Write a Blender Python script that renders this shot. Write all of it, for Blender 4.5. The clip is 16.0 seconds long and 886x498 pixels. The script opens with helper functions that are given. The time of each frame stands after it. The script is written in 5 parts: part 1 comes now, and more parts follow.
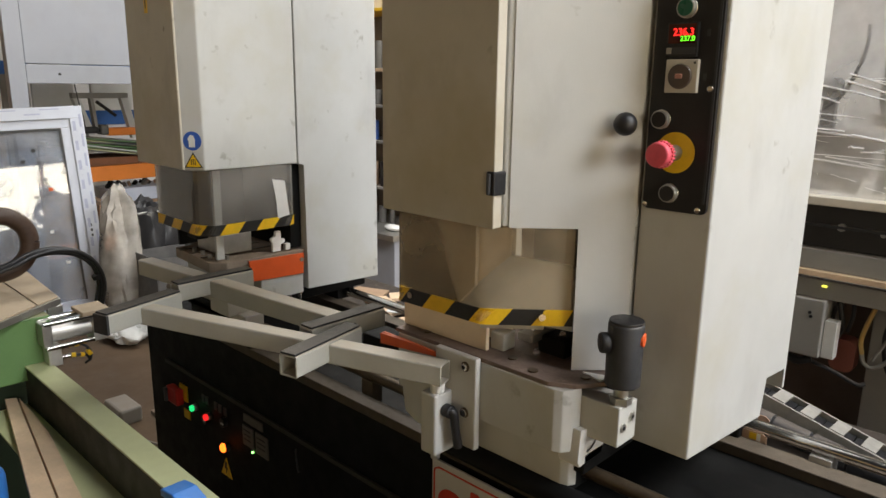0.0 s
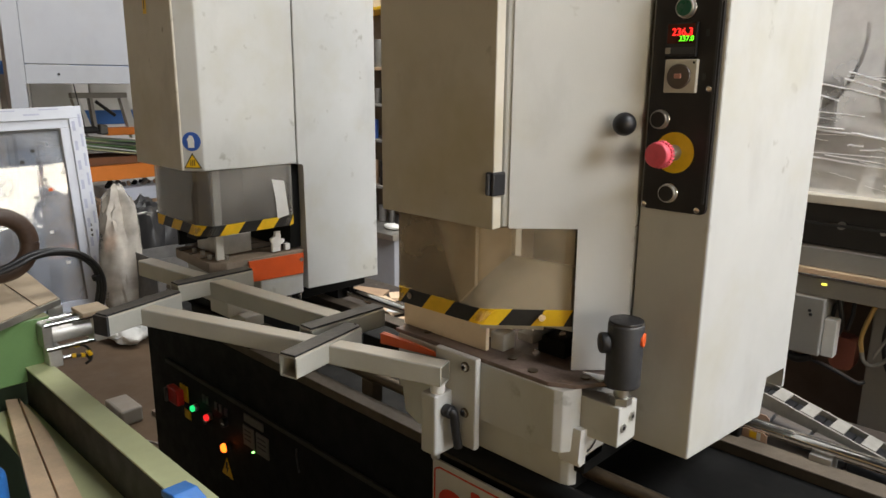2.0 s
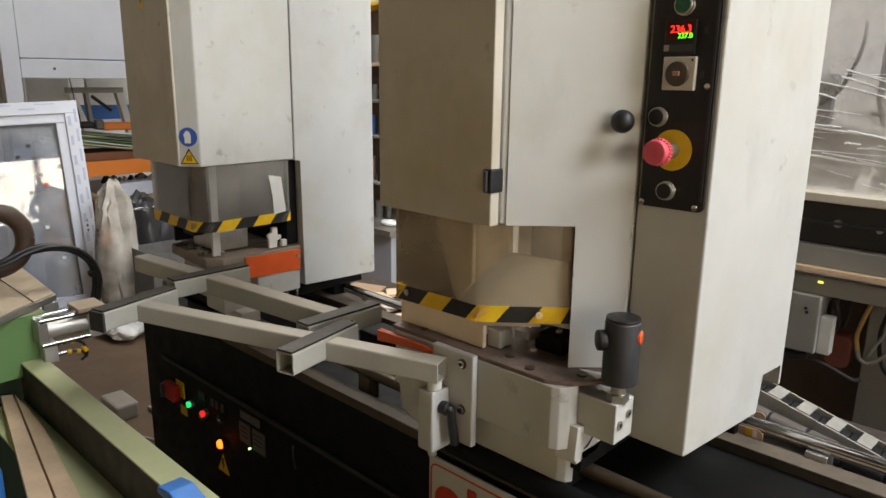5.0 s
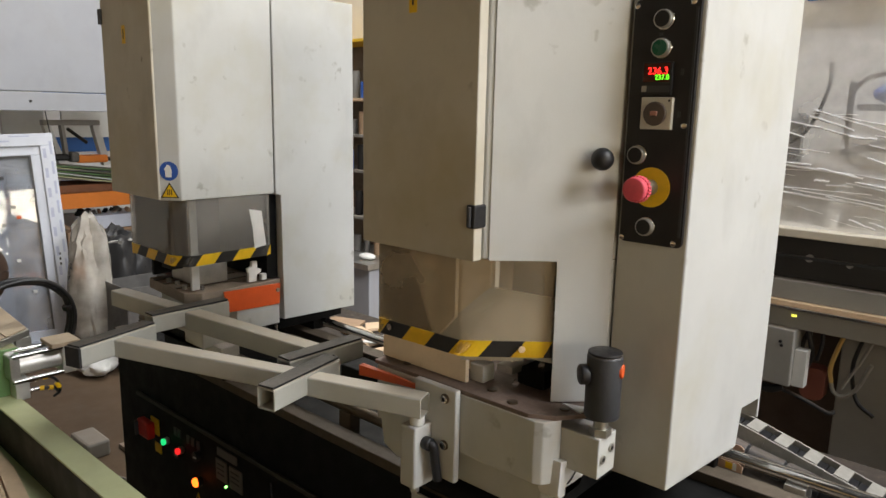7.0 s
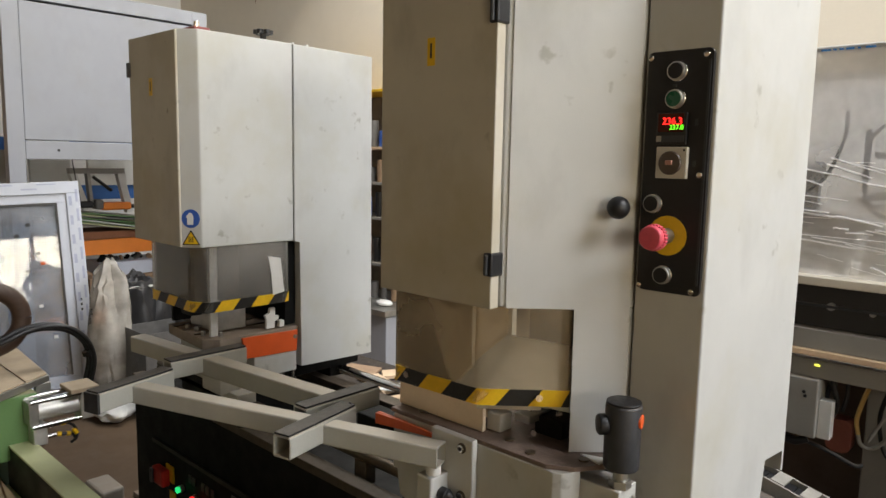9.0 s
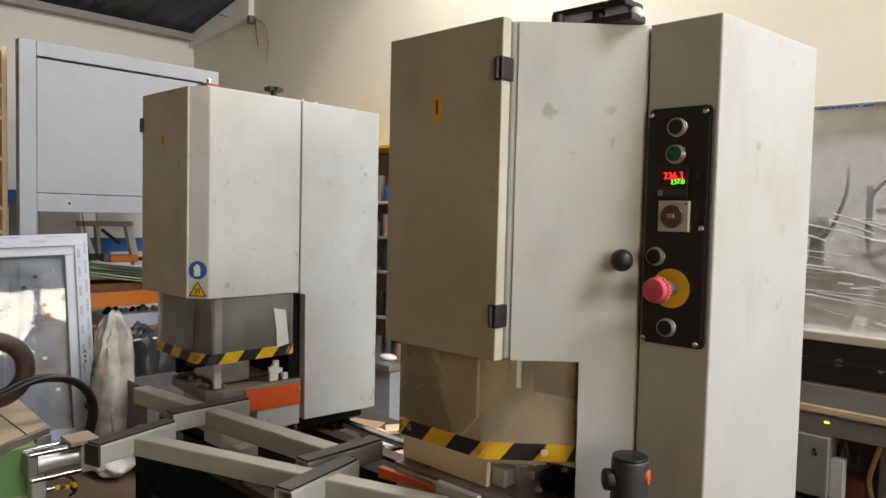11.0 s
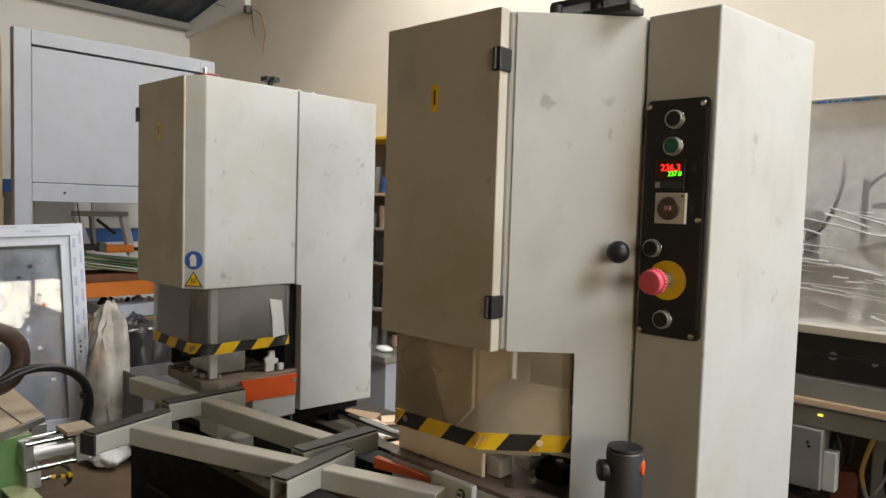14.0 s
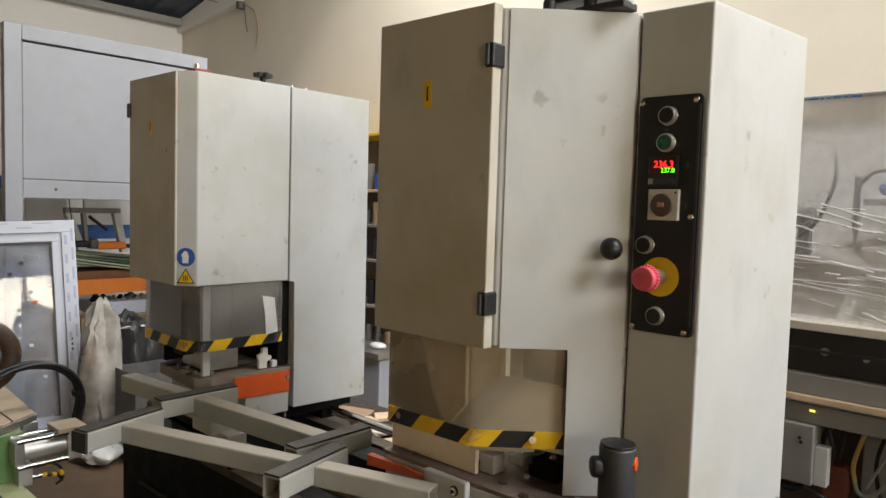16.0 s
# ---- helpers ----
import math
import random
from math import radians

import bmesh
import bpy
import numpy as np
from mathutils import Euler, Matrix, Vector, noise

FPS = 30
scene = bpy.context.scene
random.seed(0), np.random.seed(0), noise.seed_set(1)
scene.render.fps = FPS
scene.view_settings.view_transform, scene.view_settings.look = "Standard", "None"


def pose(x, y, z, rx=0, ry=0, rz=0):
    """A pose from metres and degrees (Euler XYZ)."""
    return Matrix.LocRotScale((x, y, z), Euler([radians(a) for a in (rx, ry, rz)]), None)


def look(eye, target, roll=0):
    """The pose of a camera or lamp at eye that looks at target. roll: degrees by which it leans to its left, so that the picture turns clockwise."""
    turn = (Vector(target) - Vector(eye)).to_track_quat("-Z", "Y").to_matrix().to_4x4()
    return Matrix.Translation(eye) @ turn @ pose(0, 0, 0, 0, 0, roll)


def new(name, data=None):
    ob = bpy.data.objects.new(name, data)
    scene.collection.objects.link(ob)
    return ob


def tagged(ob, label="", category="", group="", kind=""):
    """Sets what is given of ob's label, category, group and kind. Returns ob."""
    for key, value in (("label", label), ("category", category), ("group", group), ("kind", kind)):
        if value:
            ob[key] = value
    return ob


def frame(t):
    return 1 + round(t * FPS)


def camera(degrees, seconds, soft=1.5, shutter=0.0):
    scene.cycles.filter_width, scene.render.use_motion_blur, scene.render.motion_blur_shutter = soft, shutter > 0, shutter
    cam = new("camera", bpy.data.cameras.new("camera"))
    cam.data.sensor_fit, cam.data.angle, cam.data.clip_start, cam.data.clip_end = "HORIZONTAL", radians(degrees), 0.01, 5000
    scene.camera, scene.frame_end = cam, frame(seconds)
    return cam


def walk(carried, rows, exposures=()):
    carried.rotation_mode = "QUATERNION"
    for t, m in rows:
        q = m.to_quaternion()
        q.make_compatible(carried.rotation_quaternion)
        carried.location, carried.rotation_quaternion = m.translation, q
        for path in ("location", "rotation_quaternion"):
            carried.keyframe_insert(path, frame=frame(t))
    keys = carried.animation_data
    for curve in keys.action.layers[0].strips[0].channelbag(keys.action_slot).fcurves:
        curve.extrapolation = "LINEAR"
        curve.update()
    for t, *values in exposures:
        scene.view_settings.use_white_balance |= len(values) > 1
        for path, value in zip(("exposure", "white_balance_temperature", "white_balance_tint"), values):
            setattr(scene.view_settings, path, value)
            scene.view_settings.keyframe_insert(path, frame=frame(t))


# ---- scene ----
cam = camera(64.2, 16.0)
PATH = [
    (0, (-0.026, 0.053, 1.476), (-1.376, 1.456, 1.018), 0.7),
    (0.5, (-0.027, 0.055, 1.48), (-1.375, 1.457, 1.016), 0.6),
    (1, (-0.027, 0.053, 1.48), (-1.38, 1.452, 1.021), 0.6),
    (1.5, (-0.027, 0.052, 1.483), (-1.376, 1.453, 1.018), 0.3),
    (2, (-0.026, 0.054, 1.48), (-1.375, 1.456, 1.017), 0.5),
    (2.5, (-0.026, 0.051, 1.482), (-1.377, 1.451, 1.018), 0.3),
    (3, (-0.028, 0.051, 1.479), (-1.374, 1.455, 1.014), 0.6),
    (3.5, (-0.028, 0.056, 1.483), (-1.375, 1.458, 1.014), 0.6),
    (6, (-0.03, 0.051, 1.479), (-1.348, 1.475, 0.994), 1.3),
    (6.5, (-0.033, 0.041, 1.484), (-1.309, 1.504, 1.004), 2.0),
    (7, (-0.031, 0.04, 1.485), (-1.337, 1.506, 1.105), 1.2),
    (7.5, (-0.026, 0.037, 1.483), (-1.373, 1.499, 1.267), 1.3),
    (8, (-0.024, 0.035, 1.482), (-1.381, 1.493, 1.297), 1.3),
    (8.5, (-0.024, 0.031, 1.486), (-1.382, 1.484, 1.282), 1.3),
    (9, (-0.026, 0.035, 1.488), (-1.384, 1.482, 1.237), 1.1),
    (9.5, (-0.024, 0.036, 1.484), (-1.391, 1.477, 1.251), 1.2),
    (9.7, (-0.02, 0.034, 1.489), (-1.408, 1.47, 1.373), 0.9),
    (11.8, (-0.018, 0.027, 1.481), (-1.395, 1.475, 1.384), 1.5),
    (12, (-0.019, 0.03, 1.482), (-1.398, 1.473, 1.367), 1.3),
    (12.5, (-0.019, 0.027, 1.482), (-1.391, 1.477, 1.362), 1.4),
    (13, (-0.019, 0.029, 1.481), (-1.393, 1.478, 1.365), 1.4),
    (13.5, (-0.019, 0.026, 1.479), (-1.388, 1.479, 1.362), 1.6),
    (14, (-0.019, 0.027, 1.481), (-1.39, 1.479, 1.363), 1.7),
    (14.5, (-0.02, 0.028, 1.48), (-1.385, 1.485, 1.359), 1.9),
    (15, (-0.02, 0.028, 1.48), (-1.379, 1.491, 1.359), 1.8),
    (15.5, (-0.02, 0.029, 1.481), (-1.378, 1.492, 1.359), 1.8),
    (16, (-0.02, 0.03, 1.481), (-1.377, 1.493, 1.354), 1.7),
]
walk(cam, [(t, look(eye, target, roll)) for t, eye, target, roll in PATH], ((0, 0.19), (6, 0.19), (8, 0.11), (12, 0.03), (16, 0.03)))

# ---- light ----
world = bpy.data.worlds.new("sky_light")
scene.world = world
world.use_nodes = True
wn = world.node_tree.nodes
sky = wn.new("ShaderNodeTexSky")
sky.sky_type = "NISHITA"
sky.sun_disc = False
sky.sun_elevation, sky.sun_rotation = radians(32), radians(60)
wn["Background"].inputs["Strength"].default_value = 0.12
world.node_tree.links.new(sky.outputs[0], wn["Background"].inputs["Color"])

sun = new("sun", bpy.data.lights.new("sun", "SUN"))
sun.data.energy, sun.data.angle, sun.data.color = 1.5, radians(10), (1.0, 0.95, 0.88)
sun.matrix_world = look((9, -3, 8), (0, 0, 0))


def window_light(y, watts, color=(1.0, 0.985, 0.965)):
    """Daylight standing in for the sky in a window's opening."""
    lamp = new("window_daylight", bpy.data.lights.new("window_daylight", "AREA"))
    lamp.data.shape, lamp.data.size, lamp.data.size_y = "RECTANGLE", 3.9, 2.0
    lamp.data.energy, lamp.data.color = watts, color
    lamp.matrix_world = look((11.6, y, 3.2), (0, y, 2.7))
    return lamp


window_light(1.9, 340)
window_light(-4.2, 500, (1.0, 0.895, 0.66))
# added fill lamp with no known source, brightening the gable wall
rear_light = new("rear_fill_lamp", bpy.data.lights.new("rear_fill_lamp", "AREA"))
rear_light.data.shape, rear_light.data.size, rear_light.data.size_y = "RECTANGLE", 1.5, 1.5
rear_light.data.energy, rear_light.data.color = 95, (1.0, 0.98, 0.94)
rear_light.matrix_world = look((-2.6, 2.65, 4.07), (-2.7, 2.65, 2.5))
skylight = new("skylight_daylight", bpy.data.lights.new("skylight_daylight", "AREA"))
skylight.data.shape, skylight.data.size, skylight.data.size_y = "RECTANGLE", 2.4, 3.0
skylight.data.energy, skylight.data.color = 380, (0.98, 0.99, 1.0)
skylight.matrix_world = look((2.75, 2.15, 4.93), (2.55, 2.15, 3.6))


# ---- materials ----
def material(name, color, rough=0.5, metal=0.0, vary=0.12, scale=6.0, bump=0.1, fine=180.0, dust=0.0, stain=None, stain_at=0.62, piece=0.0, coat=0.0, dust_color=(0.27, 0.2, 0.14), spec=0.5, streak=0.0, specks=0.0):
    """Base colour with two scales of variation, fine relief, optional settled dust and stains."""
    m = bpy.data.materials.new(name)
    m.use_nodes = True
    n, l = m.node_tree.nodes, m.node_tree.links
    b = n["Principled BSDF"]
    tc = n.new("ShaderNodeTexCoord")

    def noise_at(s, detail=4.0, rough_=0.6):
        t = n.new("ShaderNodeTexNoise")
        t.inputs["Scale"].default_value, t.inputs["Detail"].default_value, t.inputs["Roughness"].default_value = s, detail, rough_
        l.new(tc.outputs["Object"], t.inputs["Vector"])
        return t.outputs["Fac"]

    def mix(fac, a, bb, blend="MIX"):
        t = n.new("ShaderNodeMix")
        t.data_type, t.blend_type = "RGBA", blend
        for socket, value in ((t.inputs["Factor"], fac), (t.inputs["A"], a), (t.inputs["B"], bb)):
            if isinstance(value, (int, float)):
                socket.default_value = value
            elif isinstance(value, tuple):
                socket.default_value = (*value, 1.0)
            else:
                l.new(value, socket)
        return t.outputs["Result"]

    def ramp(fac, lo, hi, a=0.0, bb=1.0):
        t = n.new("ShaderNodeMapRange")
        for socket, value in zip(t.inputs[1:5], (lo, hi, a, bb)):
            socket.default_value = value
        l.new(fac, t.inputs[0])
        return t.outputs[0]

    dark = tuple(c * (1 - vary) for c in color)
    light = tuple(min(1, c * (1 + vary * 0.6)) for c in color)
    out = mix(ramp(noise_at(scale), 0.3, 0.7), dark, light)
    grain = noise_at(fine, 2.0)
    out = mix(ramp(grain, 0.3, 0.7, 0.0, min(1.0, vary * 1.5)), out, tuple(c * 0.8 for c in color))
    if piece:
        oi = n.new("ShaderNodeObjectInfo")
        out = mix(ramp(oi.outputs["Random"], 0, 1, 0, piece), out, tuple(c * 0.45 for c in color))
    if stain:
        out = mix(ramp(noise_at(scale * 1.7, 6.0, 0.7), stain_at, stain_at + 0.12, 0.0, 0.65), out, stain)
    if streak:
        mp = n.new("ShaderNodeMapping")
        mp.inputs["Scale"].default_value = (1.0, 1.0, 0.5)
        l.new(tc.outputs["Object"], mp.inputs[0])
        t = n.new("ShaderNodeTexNoise")
        t.inputs["Scale"].default_value, t.inputs["Detail"].default_value, t.inputs["Roughness"].default_value = 9.0, 6.0, 0.6
        l.new(mp.outputs[0], t.inputs["Vector"])
        out = mix(ramp(t.outputs["Fac"], 0.52, 0.72, 0.0, streak), out, tuple(c * 0.55 for c in color))
        cloud = noise_at(3.3, 5.0, 0.6)
        out = mix(ramp(cloud, 0.5, 0.68, 0.0, min(1.0, streak * 1.9)), out, (color[0] * 0.83, color[1] * 0.79, color[2] * 0.64))
    if specks:
        gate = n.new("ShaderNodeMath")
        gate.operation = "MULTIPLY"
        l.new(ramp(noise_at(23.0, 3.0, 0.5), 0.655, 0.73), gate.inputs[0])
        l.new(ramp(noise_at(4.1, 2.0), 0.48, 0.6, 0.0, specks), gate.inputs[1])
        out = mix(gate.outputs[0], out, (color[0] * 0.45, color[1] * 0.42, color[2] * 0.36))
    if dust:
        g = n.new("ShaderNodeNewGeometry")
        sep = n.new("ShaderNodeSeparateXYZ")
        l.new(g.outputs["Normal"], sep.inputs[0])
        up = ramp(sep.outputs["Z"], 0.5, 0.95, 0.0, dust)
        mul = n.new("ShaderNodeMath")
        mul.operation = "MULTIPLY"
        l.new(up, mul.inputs[0])
        l.new(ramp(noise_at(14.0, 6.0), 0.25, 0.6, 0.45, 1.0), mul.inputs[1])
        out = mix(mul.outputs[0], out, dust_color)
    l.new(out, b.inputs["Base Color"])
    l.new(ramp(noise_at(scale * 3), 0.3, 0.7, max(0.02, rough - 0.08), min(1, rough + 0.1)), b.inputs["Roughness"])
    b.inputs["Metallic"].default_value, b.inputs["Specular IOR Level"].default_value = metal, spec
    b.inputs["Coat Weight"].default_value = coat
    if bump:
        bp = n.new("ShaderNodeBump")
        bp.inputs["Strength"].default_value, bp.inputs["Distance"].default_value = bump, 0.002
        l.new(grain, bp.inputs["Height"])
        l.new(bp.outputs[0], b.inputs["Normal"])
    return m


def glow(name, color, strength):
    m = bpy.data.materials.new(name)
    m.use_nodes = True
    b = m.node_tree.nodes["Principled BSDF"]
    b.inputs["Base Color"].default_value = (*color, 1)
    b.inputs["Emission Color"].default_value = (*color, 1)
    b.inputs["Emission Strength"].default_value = strength
    return m


def clear(name, tint=(0.93, 0.92, 0.88), haze=0.12, haze_color=(0.4, 0.34, 0.26), scale=9.0, gloss=0.06, wrinkle=0.0):
    """A thin clear sheet: see-through, with gloss by Fresnel and a film of dirt."""
    m = bpy.data.materials.new(name)
    m.use_nodes = True
    n, l = m.node_tree.nodes, m.node_tree.links
    n.remove(n["Principled BSDF"])
    tr, gl, di, fr = (n.new("ShaderNode" + k) for k in ("BsdfTransparent", "BsdfGlossy", "BsdfDiffuse", "Fresnel"))
    tr.inputs["Color"].default_value = (*tint, 1)
    gl.inputs["Roughness"].default_value = gloss
    di.inputs["Color"].default_value = (*haze_color, 1)
    fr.inputs["IOR"].default_value = 1.45
    tc, no, mr = n.new("ShaderNodeTexCoord"), n.new("ShaderNodeTexNoise"), n.new("ShaderNodeMapRange")
    no.inputs["Scale"].default_value, no.inputs["Detail"].default_value = scale, 6
    l.new(tc.outputs["Object"], no.inputs["Vector"])
    l.new(no.outputs["Fac"], mr.inputs[0])
    for k, value in zip((1, 2, 3, 4), (0.35, 0.75, haze * 0.4, min(1, haze * 1.8))):
        mr.inputs[k].default_value = value
    a, b = n.new("ShaderNodeMixShader"), n.new("ShaderNodeMixShader")
    l.new(mr.outputs[0], a.inputs[0]), l.new(tr.outputs[0], a.inputs[1]), l.new(di.outputs[0], a.inputs[2])
    l.new(fr.outputs[0], b.inputs[0]), l.new(a.outputs[0], b.inputs[1]), l.new(gl.outputs[0], b.inputs[2])
    if wrinkle:
        mp, w2, bp = n.new("ShaderNodeMapping"), n.new("ShaderNodeTexNoise"), n.new("ShaderNodeBump")
        mp.inputs["Scale"].default_value = (1.2, 1.2, 9.0)
        mp.inputs["Rotation"].default_value = (0.0, 0.12, 0.0)
        w2.inputs["Scale"].default_value, w2.inputs["Detail"].default_value = 3.0, 5
        bp.inputs["Strength"].default_value, bp.inputs["Distance"].default_value = wrinkle, 0.05
        l.new(tc.outputs["Object"], mp.inputs[0]), l.new(mp.outputs[0], w2.inputs["Vector"])
        l.new(w2.outputs["Fac"], bp.inputs["Height"]), l.new(bp.outputs[0], gl.inputs["Normal"]), l.new(bp.outputs[0], fr.inputs["Normal"])
    l.new(b.outputs[0], n["Material Output"].inputs["Surface"])
    return m


PAINT = material("pebble_grey_paint", (0.55, 0.557, 0.545), 0.42, vary=0.06, scale=5, bump=0.12, fine=500, stain=(0.38, 0.345, 0.25), stain_at=0.7, dust=0.4, streak=0.26, specks=0.6)
# PAINT toned darker and tanner for the doors' shaded side, with extra smudges
SHADED_DOOR_PAINT = material("smudged_shaded_grey_paint", (0.52, 0.485, 0.405), 0.45, vary=0.08, scale=6, bump=0.12, fine=500, stain=(0.36, 0.31, 0.23), stain_at=0.66, dust=0.4, streak=0.42, specks=0.8)
BLACK = material("black_enamel", (0.005, 0.005, 0.0048), 0.6, vary=0.3, scale=7, bump=0.1, fine=300, spec=0.2)
DUSTY = material("dusty_cast_iron", (0.33, 0.275, 0.225), 0.7, 0.1, vary=0.3, scale=16, bump=0.35, fine=260, dust=0.8)
LIP = material("dusty_steel_lip", (0.075, 0.06, 0.042), 0.7, vary=0.3, scale=18, bump=0.3, fine=220, dust=0.18)
CHROME = material("chromed_steel", (0.75, 0.74, 0.72), 0.14, 1.0, vary=0.08, scale=20, bump=0.0)
STEEL = material("bare_steel", (0.5, 0.49, 0.46), 0.38, 0.9, vary=0.2, scale=25, bump=0.15)
RAIL_DARK = material("oily_brown_rail", (0.12, 0.09, 0.06), 0.35, 0.6, vary=0.3, scale=25, bump=0.1)
TUBE = material("grey_painted_tube", (0.47, 0.47, 0.43), 0.5, vary=0.1, scale=9, bump=0.15, dust=0.85, stain=(0.28, 0.25, 0.2), stain_at=0.68, dust_color=(0.5, 0.43, 0.33))
RUBBER = material("dark_rubber_strip", (0.035, 0.035, 0.037), 0.75, vary=0.3, scale=25, bump=0.3, dust=0.55, dust_color=(0.16, 0.135, 0.105))
PLASTIC = material("black_plastic", (0.014, 0.014, 0.016), 0.42, vary=0.2, scale=30, bump=0.1)
GREY_PLASTIC = material("charcoal_plastic", (0.04, 0.042, 0.047), 0.45, vary=0.15, scale=30, bump=0.15, dust=0.3)
ORANGE = material("orange_paint", (0.75, 0.11, 0.02), 0.42, vary=0.08, scale=14, bump=0.12, dust=0.3)
YELLOW = material("yellow_tape", (0.8, 0.5, 0.012), 0.45, vary=0.1, scale=40, bump=0.15, stain=(0.3, 0.2, 0.05), stain_at=0.66)
TAPE_BLACK = material("black_tape", (0.015, 0.015, 0.015), 0.5, vary=0.3, scale=40, bump=0.15)
RED = material("red_plastic", (0.55, 0.02, 0.015), 0.35, vary=0.1, scale=30, bump=0.05)
ESTOP = material("faded_red_plastic", (0.72, 0.1, 0.14), 0.38, vary=0.12, scale=60, bump=0.05)
WHITE = material("white_plastic", (0.72, 0.72, 0.7), 0.4, vary=0.06, scale=20, bump=0.08)
BLUE = material("blue_paint", (0.03, 0.1, 0.4), 0.45, vary=0.15, scale=10, bump=0.1)
GREEN = material("green_machine_paint", (0.13, 0.25, 0.09), 0.45, vary=0.12, scale=8, bump=0.15, stain=(0.2, 0.2, 0.1), stain_at=0.66, dust=0.75)
GREEN_EDGE = material("pale_green_paint", (0.52, 0.54, 0.30), 0.45, vary=0.1, scale=9, bump=0.15, stain=(0.45, 0.42, 0.25), stain_at=0.62)
WOOD = material("pale_wood", (0.72, 0.53, 0.35), 0.6, vary=0.18, scale=12, bump=0.25)
PLYWOOD = material("dusty_tabletop", (0.42, 0.335, 0.235), 0.65, vary=0.15, scale=10, bump=0.2)
PVC = material("white_pvc", (0.60, 0.64, 0.74), 0.32, vary=0.05, scale=8, bump=0.05)
FILM_BLUE = material("blue_print_on_film", (0.42, 0.46, 0.62), 0.35, vary=0.1, scale=30, bump=0.0)
SEAL = material("grey_rubber_seal", (0.1, 0.1, 0.1), 0.6, vary=0.1, scale=30, bump=0.1)
PLASTER = material("cream_plaster", (0.73, 0.67, 0.565), 0.9, vary=0.07, scale=1.2, bump=0.3, fine=60, stain=(0.56, 0.47, 0.35), stain_at=0.68)
OCHRE = material("ochre_plaster", (0.7, 0.51, 0.28), 0.9, vary=0.08, scale=1.2, bump=0.3, fine=60)
PLASTER_WHITE = material("white_plaster", (0.78, 0.765, 0.74), 0.9, vary=0.06, scale=1.0, bump=0.3, fine=60, stain=(0.55, 0.5, 0.44), stain_at=0.68)
CONCRETE = material("brown_stained_concrete", (0.112, 0.072, 0.042), 0.75, vary=0.25, scale=2.5, bump=0.3, fine=90, stain=(0.1, 0.075, 0.055), stain_at=0.58)
ROOFING = material("grey_corrugated_sheet", (0.16, 0.165, 0.17), 0.55, 0.3, vary=0.2, scale=2, bump=0.15)
SHUTTER = material("white_lacquered_board", (0.31, 0.325, 0.365), 0.45, vary=0.06, scale=2.5, bump=0.06, streak=0.12)
GREY_CAB = material("mid_grey_paint", (0.3, 0.29, 0.27), 0.5, vary=0.12, scale=6, bump=0.15, dust=0.5)
GUARD = clear("dirty_clear_guard", haze=0.27, haze_color=(0.70, 0.59, 0.44), gloss=0.08, scale=6)
SMOKED = clear("smoky_clear_guard", (0.8, 0.79, 0.77), haze=0.26, haze_color=(0.48, 0.46, 0.43), gloss=0.06, scale=5)
PANE = clear("window_pane", (0.80, 0.82, 0.86), haze=0.24, haze_color=(0.5, 0.52, 0.56), gloss=0.02, scale=5)
WRAP = clear("stretch_film", (0.93, 0.93, 0.95), haze=0.6, haze_color=(0.9, 0.9, 0.92), scale=3.0, gloss=0.07, wrinkle=0.28)


# ---- building blocks ----
HOME = {}
# how far each loose thing stands from its plan
SHIFT = {
    "leaning_window": (0.13, -0.019, 0.0), "film_scrap": (0.04, -0.05, 0.09), "white_bag": (0.0, -0.09, 0.0),
    "floor_box": (0.09, 0.02, 0.0), "floor_bar": (0.09, 0.02, 0.0), "floor_cable": (0.09, 0.02, 0.0), "blue_canister": (-0.022, -0.028, 0.0), "blue_clamp": (0.012, -0.014, 0.0),
    "pneumatic_cylinder": (0.002, -0.048, -0.011), "hose_bundle": (0.034, -0.01, 0.0), "hose_coil": (0.033, 0.005, 0.02),
    "wooden_shelf": (0.2, -0.03, 0.0), "shelf_box": (0.2, -0.03, 0.0), "hanging_wire": (0.345, -0.17, 0.02),
    "parts_shelf": (0.127, -0.118, 0.0), "bottle": (0.127, -0.118, 0.0), "white_rag": (0.127, -0.118, 0.0), "red_hose_loop": (0.127, -0.118, 0.0),
    "wrapped_machine": (0.0, -0.08, 0.0),
}


def thing(name, base, label, category, group="", kind=""):
    """An empty at the thing's base; its parts hang under it."""
    ob = new(name)
    ob.empty_display_size = 0.05
    ob.location = Vector(base) + Vector(SHIFT.get(name, (0, 0, 0)))
    HOME[ob.name] = Vector(base)
    return tagged(ob, label, category, group, kind)


def finish(bm, mat, name, origin=(0, 0, 0), smooth=False):
    bmesh.ops.recalc_face_normals(bm, faces=bm.faces)
    bmesh.ops.translate(bm, vec=-Vector(origin), verts=bm.verts)
    me = bpy.data.meshes.new(name)
    if smooth:
        for f in bm.faces:
            f.smooth = True
    bm.to_mesh(me)
    bm.free()
    me.materials.append(mat)
    if smooth:
        me.set_sharp_from_angle(angle=radians(38))
    return me


def part(name, bm, mat, parent, label="", smooth=False):
    """One mesh under a thing or a part; the bmesh is in world places."""
    origin = HOME[parent.name]
    ob = new(name, finish(bm, mat, name, origin, smooth))
    ob.parent = parent
    HOME[ob.name] = origin
    return tagged(ob, label)


